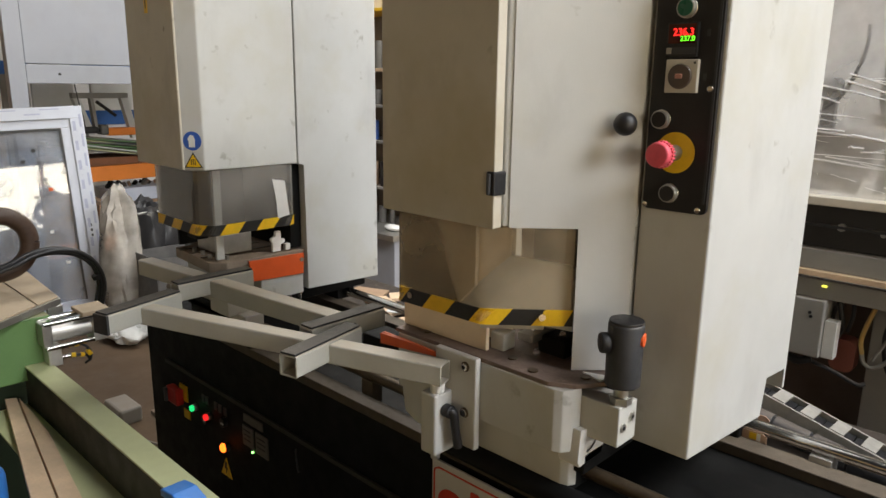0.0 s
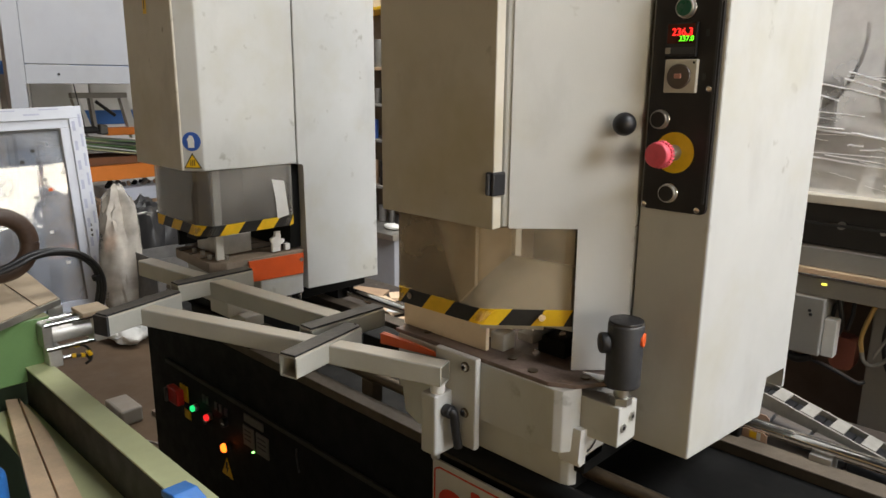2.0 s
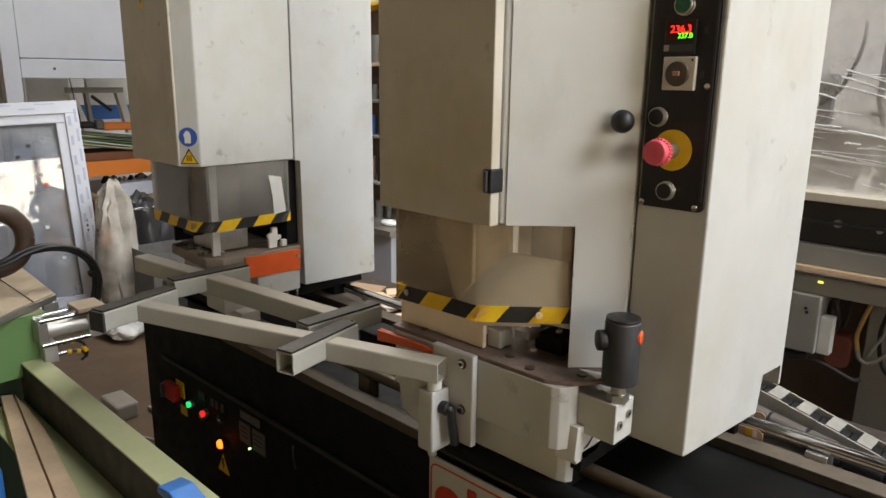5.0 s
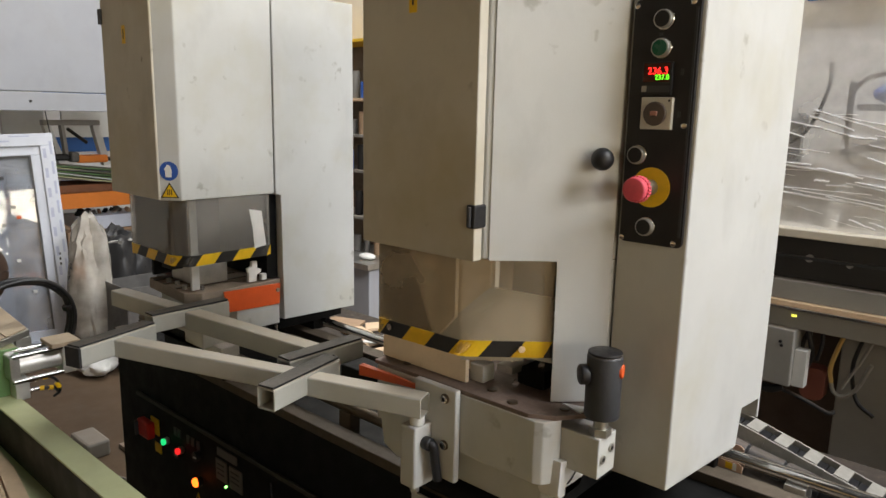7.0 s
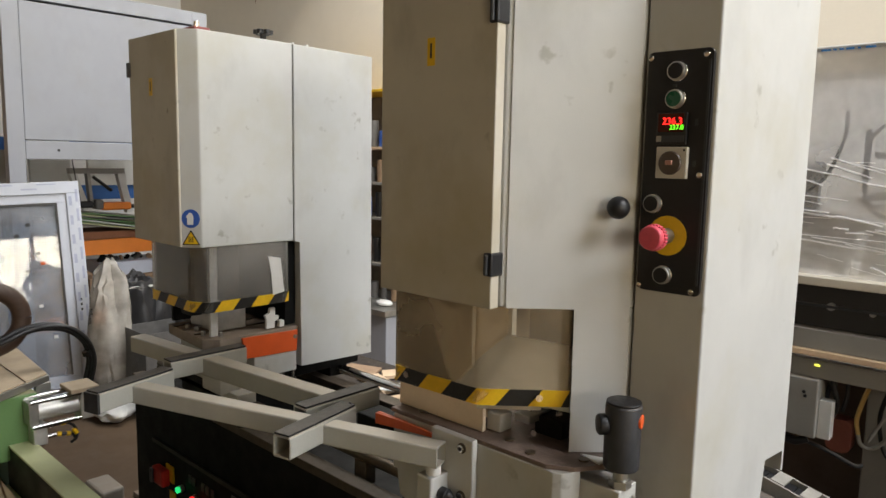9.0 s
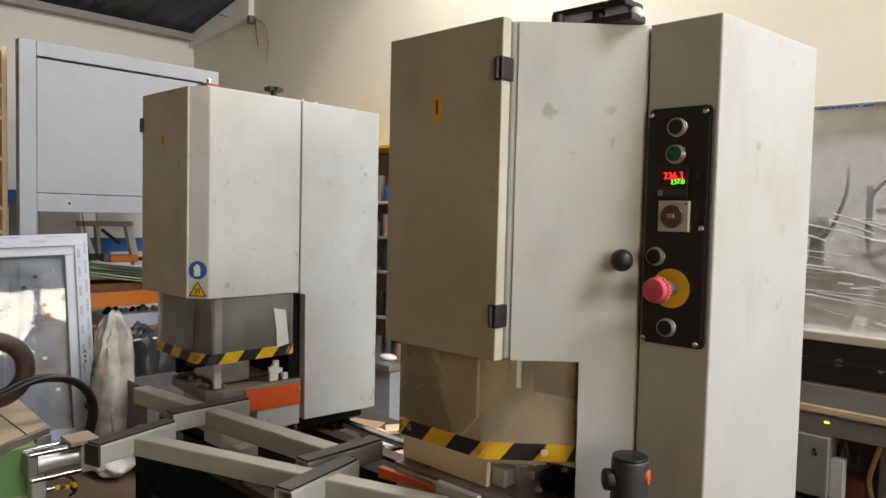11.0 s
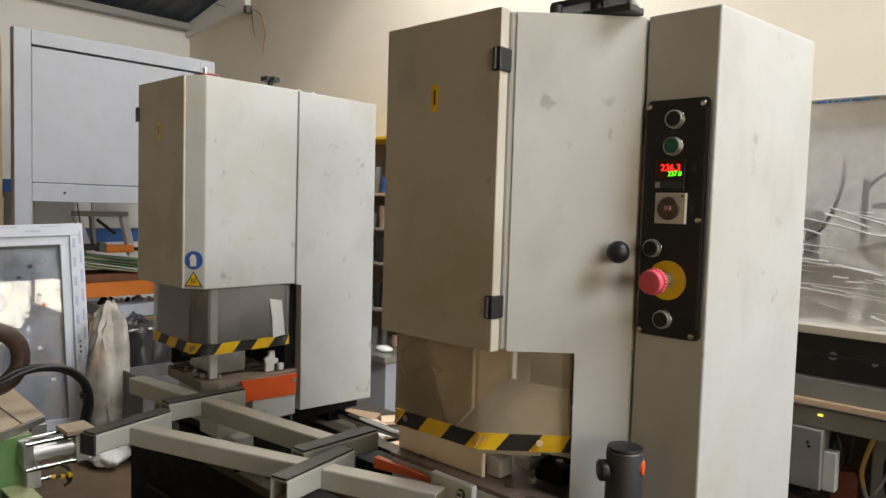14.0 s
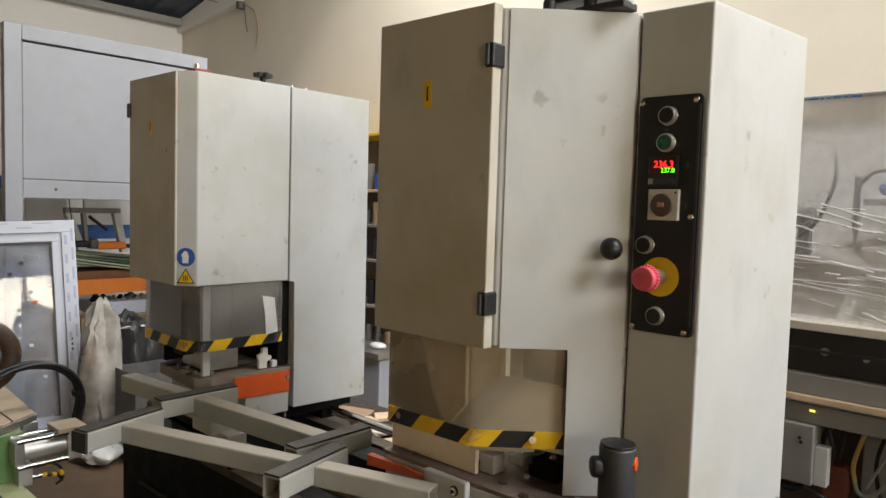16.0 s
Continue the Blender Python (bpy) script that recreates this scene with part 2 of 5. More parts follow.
def single(name, bm, mat, label, category, group="", kind="", smooth=False, base=None):
    """A thing or piece of the setting that is one mesh."""
    if base is None:
        lo = [min(v.co[k] for v in bm.verts) for k in range(3)]
        hi = [max(v.co[k] for v in bm.verts) for k in range(3)]
        base = ((lo[0] + hi[0]) / 2, (lo[1] + hi[1]) / 2, lo[2])
    ob = new(name, finish(bm, mat, name, base, smooth))
    ob.location = Vector(base) + Vector(SHIFT.get(name, (0, 0, 0)))
    HOME[ob.name] = Vector(base)
    return tagged(ob, label, category, group, kind)


def B():
    return bmesh.new()


def box(x0, x1, y0, y1, z0, z1, bevel=0.0015, bm=None):
    return prism([(x0, y0), (x1, y0), (x1, y1), (x0, y1)], z0, z1, bevel, bm)


def prism(outline, z0, z1, bevel=0.0015, bm=None, to=None):
    """An outline in x and y, raised from z0 to z1; to: a matrix for it."""
    bm = bm or bmesh.new()
    low = [bm.verts.new((x, y, z0)) for x, y in outline]
    high = [bm.verts.new((x, y, z1)) for x, y in outline]
    n = len(outline)
    fs = [bm.faces.new(low[::-1]), bm.faces.new(high)]
    fs += [bm.faces.new((low[k], low[(k + 1) % n], high[(k + 1) % n], high[k])) for k in range(n)]
    vs = low + high
    if bevel:
        es = list({e for f in fs for e in f.edges})
        made = bmesh.ops.bevel(bm, geom=es, offset=bevel, segments=2, profile=0.5, affect="EDGES")
        vs = list({v for f in made["faces"] for v in f.verts} | {v for v in vs if v.is_valid})
    if to is not None:
        bmesh.ops.transform(bm, matrix=to, verts=vs)
    return bm


# outlines given in y and z, pushed along x; and in x and z, pushed along y
ALONG_X = Matrix(((0, 0, 1, 0), (1, 0, 0, 0), (0, 1, 0, 0), (0, 0, 0, 1)))
ALONG_Y = Matrix(((1, 0, 0, 0), (0, 0, 1, 0), (0, 1, 0, 0), (0, 0, 0, 1)))


def rod(p, q, r, seg=20, bm=None, r2=None, bevel=0.0):
    """A round bar from p to q."""
    bm = bm or bmesh.new()
    p, q = Vector(p), Vector(q)
    m = Matrix.Translation((p + q) / 2) @ (q - p).to_track_quat("Z", "Y").to_matrix().to_4x4()
    made = bmesh.ops.create_cone(bm, cap_ends=True, segments=seg, radius1=r, radius2=r if r2 is None else r2, depth=(q - p).length, matrix=m)
    if bevel:
        es = {e for v in made["verts"] for e in v.link_edges if len(e.link_faces) == 2 and any(len(f.verts) > 4 for f in e.link_faces)}
        bmesh.ops.bevel(bm, geom=list(es), offset=bevel, segments=3, profile=0.5, affect="EDGES")
    return bm


def ball(c, r, seg=18, bm=None, squash=(1, 1, 1)):
    bm = bm or bmesh.new()
    bmesh.ops.create_uvsphere(bm, u_segments=seg, v_segments=seg // 2 + 2, radius=r, matrix=Matrix.Translation(c) @ Matrix.Diagonal((*squash, 1)))
    return bm


def hose(points, r, seg=10, steps=8, bm=None):
    """A round hose that bends smoothly through the points."""
    bm = bm or bmesh.new()
    ps = [Vector(p) for p in points]
    ps = [2 * ps[0] - ps[1]] + ps + [2 * ps[-1] - ps[-2]]
    line = []
    for k in range(1, len(ps) - 2):
        a, b, c, d = ps[k - 1 : k + 3]
        for s in range(steps):
            t = s / steps
            line.append(0.5 * (2 * b + (c - a) * t + (2 * a - 5 * b + 4 * c - d) * t * t + (3 * b - a - 3 * c + d) * t**3))
    line.append(ps[-2])
    rings, side = [], None
    for k, p in enumerate(line):
        along = (line[min(k + 1, len(line) - 1)] - line[max(k - 1, 0)]).normalized()
        side = along.orthogonal().normalized() if side is None else (side - along * side.dot(along)).normalized()
        up = along.cross(side)
        rings.append([bm.verts.new(p + r * (math.cos(a) * side + math.sin(a) * up)) for a in (2 * math.pi * j / seg for j in range(seg))])
    for a, b in zip(rings, rings[1:]):
        for j in range(seg):
            bm.faces.new((a[j], a[(j + 1) % seg], b[(j + 1) % seg], b[j]))
    bm.faces.new(rings[0][::-1]), bm.faces.new(rings[-1])
    return bm


def hollow(p, q, w, wall=0.003, bm=None):
    """A square tube from p to q (level), open at both ends."""
    bm = bm or bmesh.new()
    p, q = Vector(p), Vector(q)
    along = (q - p).normalized()
    side = along.cross(Vector((0, 0, 1))).normalized()
    up = Vector((0, 0, 1))

    def ring(c, h):
        return [bm.verts.new(c + side * a * h + up * b * h) for a, b in ((-1, -1), (1, -1), (1, 1), (-1, 1))]

    h = w / 2
    o0, o1, i0, i1 = ring(p, h), ring(q, h), ring(p, h - wall), ring(q, h - wall)
    for k in range(4):
        j = (k + 1) % 4
        bm.faces.new((o0[k], o0[j], o1[j], o1[k]))
        bm.faces.new((i0[j], i0[k], i1[k], i1[j]))
        bm.faces.new((o0[j], o0[k], i0[k], i0[j]))
        bm.faces.new((o1[k], o1[j], i1[j], i1[k]))
    es = [e for e in bm.edges if any(v in o0 for v in e.verts) and any(v in o1 for v in e.verts)]
    bmesh.ops.bevel(bm, geom=es, offset=0.004, segments=3, profile=0.5, affect="EDGES")
    return bm


def words(text, size, mat, parent, to, name="lettering", label=""):
    """Lettering as a thin mesh; to: its pose in the world."""
    cu = bpy.data.curves.new(name, "FONT")
    cu.body, cu.size, cu.extrude, cu.align_x, cu.align_y = text, size, 0.0004, "CENTER", "CENTER"
    tmp = bpy.data.objects.new("tmp", cu)
    scene.collection.objects.link(tmp)
    bpy.context.view_layer.update()
    me = bpy.data.meshes.new_from_object(tmp.evaluated_get(bpy.context.evaluated_depsgraph_get()))
    bpy.data.objects.remove(tmp)
    me.transform(Matrix.Translation(-HOME[parent.name]) @ to)
    me.materials.clear()
    me.materials.append(mat)
    ob = new(name, me)
    ob.parent = parent
    HOME[ob.name] = HOME[parent.name]
    return tagged(ob, label)


FRONT = Matrix.Rotation(radians(90), 4, "X")  # flat things turned to face -y
SIDE = Matrix.Rotation(radians(90), 4, "Z") @ FRONT  # flat things turned to face +x


# ---- the hall ----
WX, EX, NY, SY, EAVE, RISE = -7.3, 9.0, 3.7, -7.5, 3.33, 0.2
single("floor", box(WX - 0.2, EX + 0.2, SY - 0.2, NY + 0.2, -0.15, 0, 0), CONCRETE, "brown stained concrete workshop floor", "floor", kind="structure")


def roof_z(x):
    return EAVE + (x - WX) * RISE


single("wall_west", box(WX - 0.2, WX, SY - 0.2, NY + 0.2, 0, EAVE, 0), PLASTER_WHITE, "off-white plastered side wall of the hall", "wall", kind="structure")
single("wall_north", prism([(WX, 0), (EX, 0), (EX, roof_z(EX)), (WX, EAVE)], NY, NY + 0.2, 0, to=ALONG_Y), PLASTER, "cream plastered gable wall with stains", "wall", kind="structure")
# unseen end wall; its ochre is chosen to bounce warm light
single("wall_south", prism([(WX, 0), (EX, 0), (EX, roof_z(EX)), (WX, EAVE)], SY - 0.2, SY, 0, to=ALONG_Y), OCHRE, "ochre plastered gable wall", "wall", kind="structure")


# added out of view to keep window light off the low faces
single("wall_partition", box(0.9, 7.0, -0.62, -0.5, 0, 1.76, 0.004), OCHRE, "unseen half-height ochre wall added to shade the low parts", "wall", kind="structure")


def east_wall():
    """The window wall: piers, sill and lintel around two wide openings."""
    bm = B()
    top = roof_z(EX)
    lo, hi = 2.1, 4.1
    for y0, y1, z0, z1 in ((SY - 0.2, NY + 0.2, 0, lo), (SY - 0.2, NY + 0.2, hi, top), (SY - 0.2, -6.3, lo, hi), (-2.1, -0.2, lo, hi), (3.8, NY + 0.2, lo, hi)):
        box(EX, EX + 0.25, y0, y1, z0, z1, 0, bm)
    single("wall_east", bm, PLASTER, "cream plastered wall with two wide windows", "wall", kind="structure")
    for k, (y0, y1) in enumerate(((-6.3, -2.1), (-0.2, 3.8))):
        w = thing("window_%d" % (k + 1), (EX + 0.1, (y0 + y1) / 2, lo), "white framed workshop window", "window", kind="structure")
        step = (y1 - y0) / 3
        for j in range(4):
            y = min(max(y0 + j * step, y0 + 0.031), y1 - 0.031)
            part("window_frame", box(EX + 0.08, EX + 0.14, y - 0.03, y + 0.03, lo, hi), PVC, w)
        for z in (lo + 0.031, hi - 0.031):
            part("window_frame", box(EX + 0.085, EX + 0.135, y0, y1, z - 0.03, z + 0.03), PVC, w)


east_wall()


def roof():
    """Corrugated sheet, ribs running up the slope, with one opening for daylight and a second added above the rear fill
    lamp.
    """
    bm = B()

    def sheet(x0, x1, y0, y1):
        rows, y, k = [], y0, 0
        while y <= y1 + 0.02:
            dz = (0.0, 0.0, 0.035, 0.035)[k % 4]
            rows.append([bm.verts.new((x, y, roof_z(x) + 0.02 + dz)) for x in (x0, x1)])
            y += (0.09, 0.03, 0.06, 0.03)[k % 4]
            k += 1
        for a, b in zip(rows, rows[1:]):
            bm.faces.new((a[0], a[1], b[1], b[0]))

    sheet(WX - 0.2, -3.4, SY - 0.3, NY + 0.3)
    sheet(-1.8, 1.5, SY - 0.3, NY + 0.3)
    sheet(-3.4, -1.8, SY - 0.3, 1.8)
    sheet(-3.4, -1.8, 3.4, NY + 0.3)
    sheet(4.0, EX + 0.3, SY - 0.3, NY + 0.3)
    sheet(1.5, 4.0, SY - 0.3, 0.6)
    sheet(1.5, 4.0, 3.7, NY + 0.3)
    bmesh.ops.solidify(bm, geom=bm.faces[:], thickness=0.004)
    single("ceiling", bm, ROOFING, "dark corrugated metal roof sheets", "ceiling", kind="structure")


roof()
single("eaves_beam", box(WX, WX + 0.12, SY, NY, EAVE - 0.07, EAVE, 0.004), GREY_CAB, "grey steel eaves beam on the side wall", "beam", kind="structure")
single("wall_ledge", prism([(WX, 3.205), (-6.1, 3.312), (-6.1, roof_z(-6.1)), (WX, EAVE)], NY - 0.06, NY, 0.006, to=ALONG_Y), PLASTER_WHITE, "plastered ledge under the roof in the corner", "ledge", kind="structure")


# ---- welding machine ----
def machine_base():
    """The long bed: black body, dusty lips, two guide rails, switch panel."""
    bed = thing("machine_bed", (-0.5, 1.2, 0), "long black steel bed of a two-head welding machine", "machine bed")
    part("body", box(-2.29, 1.4, 0.98, 1.43, 0.1, 0.755, 0.006), BLACK, bed)
    part("plinth", box(-2.1, 1.3, 1.03, 1.38, 0.0, 0.1, 0.003), BLACK, bed)
    part("front_lip", box(-2.29, 1.4, 0.975, 1.015, 0.755, 0.778, 0.002), LIP, bed, "dusty front edge strip")
    part("rear_lip", box(-2.29, 1.4, 1.385, 1.435, 0.755, 0.778, 0.002), LIP, bed, "dusty rear edge strip")
    part("fold_line", box(-2.15, 1.4, 0.972, 0.98, 0.588, 0.600, 0.001), material("dusty_black_edge", (0.05, 0.045, 0.038), 0.7, vary=0.3), bed, "dusty folded edge")
    part("guide_rail", rod((-2.22, 1.04, 0.815), (1.38, 1.04, 0.815), 0.013, 20), RAIL_DARK, bed, "oily brown guide rail", True)
    part("guide_rail", rod((-2.22, 1.455, 0.8), (1.38, 1.455, 0.8), 0.014, 24), CHROME, bed, "shiny chromed guide rail", True)
    for x in (-2.2, -1.45, -1.2, -0.35, 0.4, 1.3):
        part("rail_support", box(x - 0.02, x + 0.02, 1.025, 1.055, 0.755, 0.808, 0.002), LIP, bed)
        part("rail_support", box(x - 0.02, x + 0.02, 1.43, 1.48, 0.70, 0.79, 0.002), STEEL, bed)
    return bed


BED = machine_base()


def left_head():
    h = thing("welding_head", (-1.9, 1.25, 0.76), "tall beige welding head with clear guard over its table", "welding head", "welding heads")
    part("upper_cover", prism([(-2.06, 0.926), (-1.794, 0.908), (-1.749, 0.946), (-1.749, 1.231), (-2.06, 1.231)], 1.245, 1.806, 0.003), PAINT, h)
    door = part("door", prism([(-2.065, 0.905), (-1.792, 0.905), (-1.790, 0.908), (-1.796, 0.925), (-2.065, 0.925)], 1.247, 1.804, 0.0015), SHADED_DOOR_PAINT, h, "smudged beige door")
    part("hinge", box(-2.072, -2.055, 0.899, 0.911, 1.700, 1.740, 0.002), PLASTIC, door, "black plastic hinge")
    side = [(1.235, 1.241), (1.256, 1.241), (1.256, 0.862), (1.533, 0.852), (1.529, 1.802), (1.235, 1.805)]
    part("column", prism(side, -2.06, -1.748, 0.003, to=ALONG_X), PAINT, h)
    part("foot", box(-2.02, -1.80, 1.0, 1.52, 0.815, 0.851, 0.002), BLACK, h)
    part("bearing", box(-2.0, -1.82, 1.0, 1.08, 0.79, 0.835, 0.004), BLACK, h)
    part("bearing", box(-2.0, -1.82, 1.42, 1.49, 0.775, 0.835, 0.004), BLACK, h)
    return h


def right_head():
    h = thing("welding_head", (-0.72, 1.25, 0.76), "tall beige welding head with control panel and clear guard", "welding head", "welding heads")
    part("upper_cover", prism([(-0.99, 0.928), (-0.742, 0.938), (-0.590, 1.095), (-0.590, 1.43), (-0.99, 1.43)], 1.248, 1.80, 0.003), PAINT, h)
    door = part("door", box(-1.000, -0.735, 0.904, 0.925, 1.249, 1.799, 0.002), SHADED_DOOR_PAINT, h, "smudged beige door with black hinges")
    for z in (1.718, 1.322):
        hinge = part("hinge", box(-0.749, -0.731, 0.899, 0.93, z - 0.019, z + 0.019, 0.003), PLASTIC, door, "black plastic hinge")
        part("hinge_pin", rod((-0.7405, 0.8975, z - 0.016), (-0.7405, 0.8975, z + 0.016), 0.003, 10), GREY_PLASTIC, hinge)
    part("column", prism([(-0.655, 1.0285), (-0.590, 1.095), (-0.590, 1.43), (-0.655, 1.43)], 0.996, 1.248, 0.002), PAINT, h)
    facet = Matrix(((0.6957, 0, 0.7184, -0.742), (0.7184, 0, -0.6957, 0.938), (0, 1, 0, 0), (0, 0, 0, 1)))
    part("front_sheet", prism([(0.009, 1.246), (0.125, 1.246), (0.125, 0.997), (0.2175, 0.997), (0.2175, 1.799), (0.009, 1.799)], 0.001, 0.003, 0.0008, to=facet), PAINT, h, "beige front sheet with an L-shaped outline")
    bm = prism([(1.10, 0.871), (1.352, 0.871), (1.357, 0.950), (1.433, 0.950), (1.433, 0.905), (1.441, 0.905), (1.441, 1.803), (1.10, 1.801)], -0.586, -0.467, 0.003, to=ALONG_X)
    for v in bm.verts:
        if v.co.x > -0.5:
            v.co.x += (v.co.y - 1.1) * 0.10
    cab = part("control_cabinet", bm, PAINT, h, "tall beige control cabinet")
    part("foot", box(-0.98, -0.60, 1.0, 1.43, 0.83, 0.868, 0.002), BLACK, h)
    part("bearing", box(-0.95, -0.62, 1.0, 1.08, 0.79, 0.85, 0.004), BLACK, h)
    part("bearing", box(-0.9, -0.5, 1.42, 1.49, 0.775, 0.868, 0.004), BLACK, h)
    return h, cab


LEFT = left_head()
RIGHT, CAB = right_head()


def square_tube(name, p, q, group, strip=False, top=0.98, w=0.045):
    a, b = Vector((*p, top - w / 2)), Vector((*q, top - w / 2))
    t = part(name, hollow(a, b, w), TUBE, group)
    if strip:
        d = (b - a).normalized()
        s = Vector((-d.y, d.x, 0)) * (w / 2 - 0.003)
        o = [(v.x, v.y) for v in (a - s, b - s, b + s, a + s)]
        part("rubber_strip", prism(o, top + 0.0005, top + 0.005, 0.001), RUBBER, t, "dark rubber strip dulled by dust")
    return t


ARMS = thing("support_frame", (-1.25, 0.87, 0.76), "grey square-tube frame carrying profiles in front of the bed", "support frame")
square_tube("long_tube", (-1.566, 0.683), (-0.855, 0.924), ARMS, w=0.04)
square_tube("long_tube", (-1.986, 0.870), (-1.195, 0.956), ARMS, w=0.045)
square_tube("cross_tube", (-1.546, 0.581), (-1.603, 0.773), ARMS, True, 0.985, 0.042)
square_tube("cross_tube", (-1.664, 0.801), (-1.668, 1.01), ARMS, True, 0.985, 0.042)
square_tube("cross_tube", (-1.0745, 0.734), (-1.120, 0.925), ARMS, True, 0.985, 0.042)
square_tube("cross_tube", (-1.1755, 0.8455), (-1.181, 1.046), ARMS, True, 0.985, 0.042)


# ---- the heads' guards, tables, panel ----
def walk_line(path):
    """Points on a polyline by length along it, with the outward side."""
    ps = [Vector((*p, 0)) for p in path]
    lens = [(b - a).length for a, b in zip(ps, ps[1:])]

    def at(s):
        for k, n in enumerate(lens):
            if s <= n or k == len(lens) - 1:
                d = (ps[k + 1] - ps[k]).normalized()
                return ps[k] + d * s, Vector((d.y, -d.x, 0))
            s -= n

    return at, sum(lens)


def bent_sheet(path, z0, z1, thick, offset=0.0):
    """A sheet bent along a line in plan."""
    at, total = walk_line(path)
    n = max(8, int(total / 0.012))
    bm = B()
    rows = []
    for k in range(n + 1):
        p, out = at(total * k / n)
        rows.append([bm.verts.new((*(p + out * o).xy, z)) for o, z in ((offset, z0), (offset, z1), (offset - thick, z1), (offset - thick, z0))])
    for a, b in zip(rows, rows[1:]):
        for j in range(4):
            bm.faces.new((a[j], a[(j + 1) % 4], b[(j + 1) % 4], b[j]))
    bm.faces.new(rows[0][::-1]), bm.faces.new(rows[-1])
    return bm


def tape(path, z0, z1, parent, first, shift=0.0, pitch=0.056, slant=0.024):
    """Hazard tape: slanted stripes, each a piece of its own, laid over a bent sheet."""
    at, total = walk_line(path)
    s, k = -slant - shift, first
    while s < total:
        bm = B()
        rows = []
        for j in range(7):
            low, high = s + pitch * j / 6, s + slant + pitch * j / 6
            cells = []
            for q, z in ((low, z0), (high, z1)):
                p, out = at(min(max(q, 0.0), total))
                cells += [bm.verts.new((*(p + out * 0.0012).xy, z)), bm.verts.new((*(p + out * 0.0002).xy, z))]
            rows.append(cells)
        for a, b in zip(rows, rows[1:]):
            for i, j in ((0, 2), (2, 3), (3, 1), (1, 0)):
                bm.faces.new((a[i], a[j], b[j], b[i]))
        bmesh.ops.remove_doubles(bm, verts=bm.verts, dist=1e-5)
        if len(bm.faces) > 5:
            part("tape_stripe", bm, (YELLOW, TAPE_BLACK)[k % 2], parent)
        else:
            bm.free()
        s, k = s + pitch, k + 1


def round_path(path, r=0.015):
    """The line with its corners cut round."""
    out = [path[0]]
    for a, b, c in zip(path, path[1:], path[2:]):
        a, b, c = Vector(a), Vector(b), Vector(c)
        p, q = b + (a - b).normalized() * r, b + (c - b).normalized() * r
        for t in (0, 0.25, 0.5, 0.75, 1):
            out.append(tuple((1 - t) ** 2 * p + 2 * t * (1 - t) * b + t * t * q))
    return out + [path[-1]]


def guard(head, path, z0, z1, first, label, mat, shift=0.0):
    path = round_path(path, 0.009)
    g = part("clear_guard", bent_sheet(path, z0, z1, 0.003), mat, head, label)
    g.visible_shadow = False
    tape(path, z0 - 0.002, z0 + 0.027, g, first, shift)
    return g


G1 = guard(LEFT, [(-2.046, 0.944), (-1.80, 0.936), (-1.754, 0.962), (-1.752, 1.20), (-1.764, 1.222)], 1.068, 1.246, 0, "smoky clear plastic guard edged with hazard tape", SMOKED)
G2 = guard(RIGHT, [(-0.984, 1.02), (-0.984, 0.924), (-0.779, 0.931), (-0.662, 1.036)], 1.074, 1.249, 0, "scratched clear plastic guard edged with hazard tape", GUARD, 0.041)
part("lower_edge", bent_sheet([(-0.782, 0.934), (-0.70, 1.006)], 1.064, 1.0715, 0.004), STEEL, G2, "bare steel edge under the tape")
for x, y in ((-0.945, 0.925), (-0.70, 0.998)):
    part("guard_screw", rod((x, y, 1.09), (x + (0.006 if x > -0.8 else 0), y - 0.006, 1.09), 0.0062, 14), CHROME, G2, smooth=True)
part("paper_slip", prism([(1.146, 1.206), (1.187, 1.198), (1.199, 1.098), (1.160, 1.092), (1.156, 1.15)], -1.7505, -1.7498, 0, to=ALONG_X), WHITE, LEFT, "torn white paper slip")

# left head: table, clamp, orange guard
TL = part("table", prism([(-2.04, 0.985), (-1.80, 0.965), (-1.765, 1.0), (-1.765, 1.275), (-2.04, 1.275)], 0.955, 0.985, 0.002), DUSTY, LEFT, "dusty brown steel table with slots")
for x in (-1.99, -1.93, -1.86):
    part("slot", box(x - 0.006, x + 0.006, 0.975, 1.2, 0.9855, 0.988, 0), RAIL_DARK, TL)
for x, y in ((-1.95, 1.0), (-1.90, 1.0), (-1.84, 0.99), (-1.80, 1.02)):
    part("slot_bolt", rod((x, y, 0.985), (x, y, 0.997), 0.007, 6), STEEL, TL)
part("table_bracket", box(-2.0, -1.80, 1.0, 1.25, 0.851, 0.955, 0.004), PAINT, LEFT)
part("clamp_plate", box(-1.80, -1.788, 0.985, 1.008, 0.99, 1.25, 0.002), PAINT, LEFT, "pale upright clamp plate")
part("clamp_block", box(-1.97, -1.83, 1.02, 1.12, 0.99, 1.05, 0.004), STEEL, LEFT)
part("clamp_block", box(-1.96, -1.90, 0.985, 1.03, 1.03, 1.065, 0.003), BLACK, LEFT)
part("back_plate", box(-2.03, -1.775, 1.216, 1.254, 0.99, 1.240, 0.002), BLACK, LEFT, "black back plate inside the opening")
part("side_plate", box(-2.05, -2.04, 1.0, 1.233, 0.99, 1.243, 0.001), BLACK, LEFT)
part("orange_guard", prism([(1.072, 0.919), (1.243, 0.913), (1.246, 0.976), (1.06, 0.981)], -1.758, -1.752, 0.001, to=ALONG_X), ORANGE, LEFT, "bright orange painted guard plate")
part("orange_screw", rod((-1.753, 1.236, 0.957), (-1.748, 1.236, 0.957), 0.006, 12), STEEL, LEFT)
part("slide_block", box(-1.80, -1.757, 1.10, 1.245, 0.852, 0.917, 0.003), PAINT, LEFT)
part("drop_rod", rod((-1.765, 1.235, 0.77), (-1.765, 1.235, 0.93), 0.005, 12), CHROME, LEFT, smooth=True)
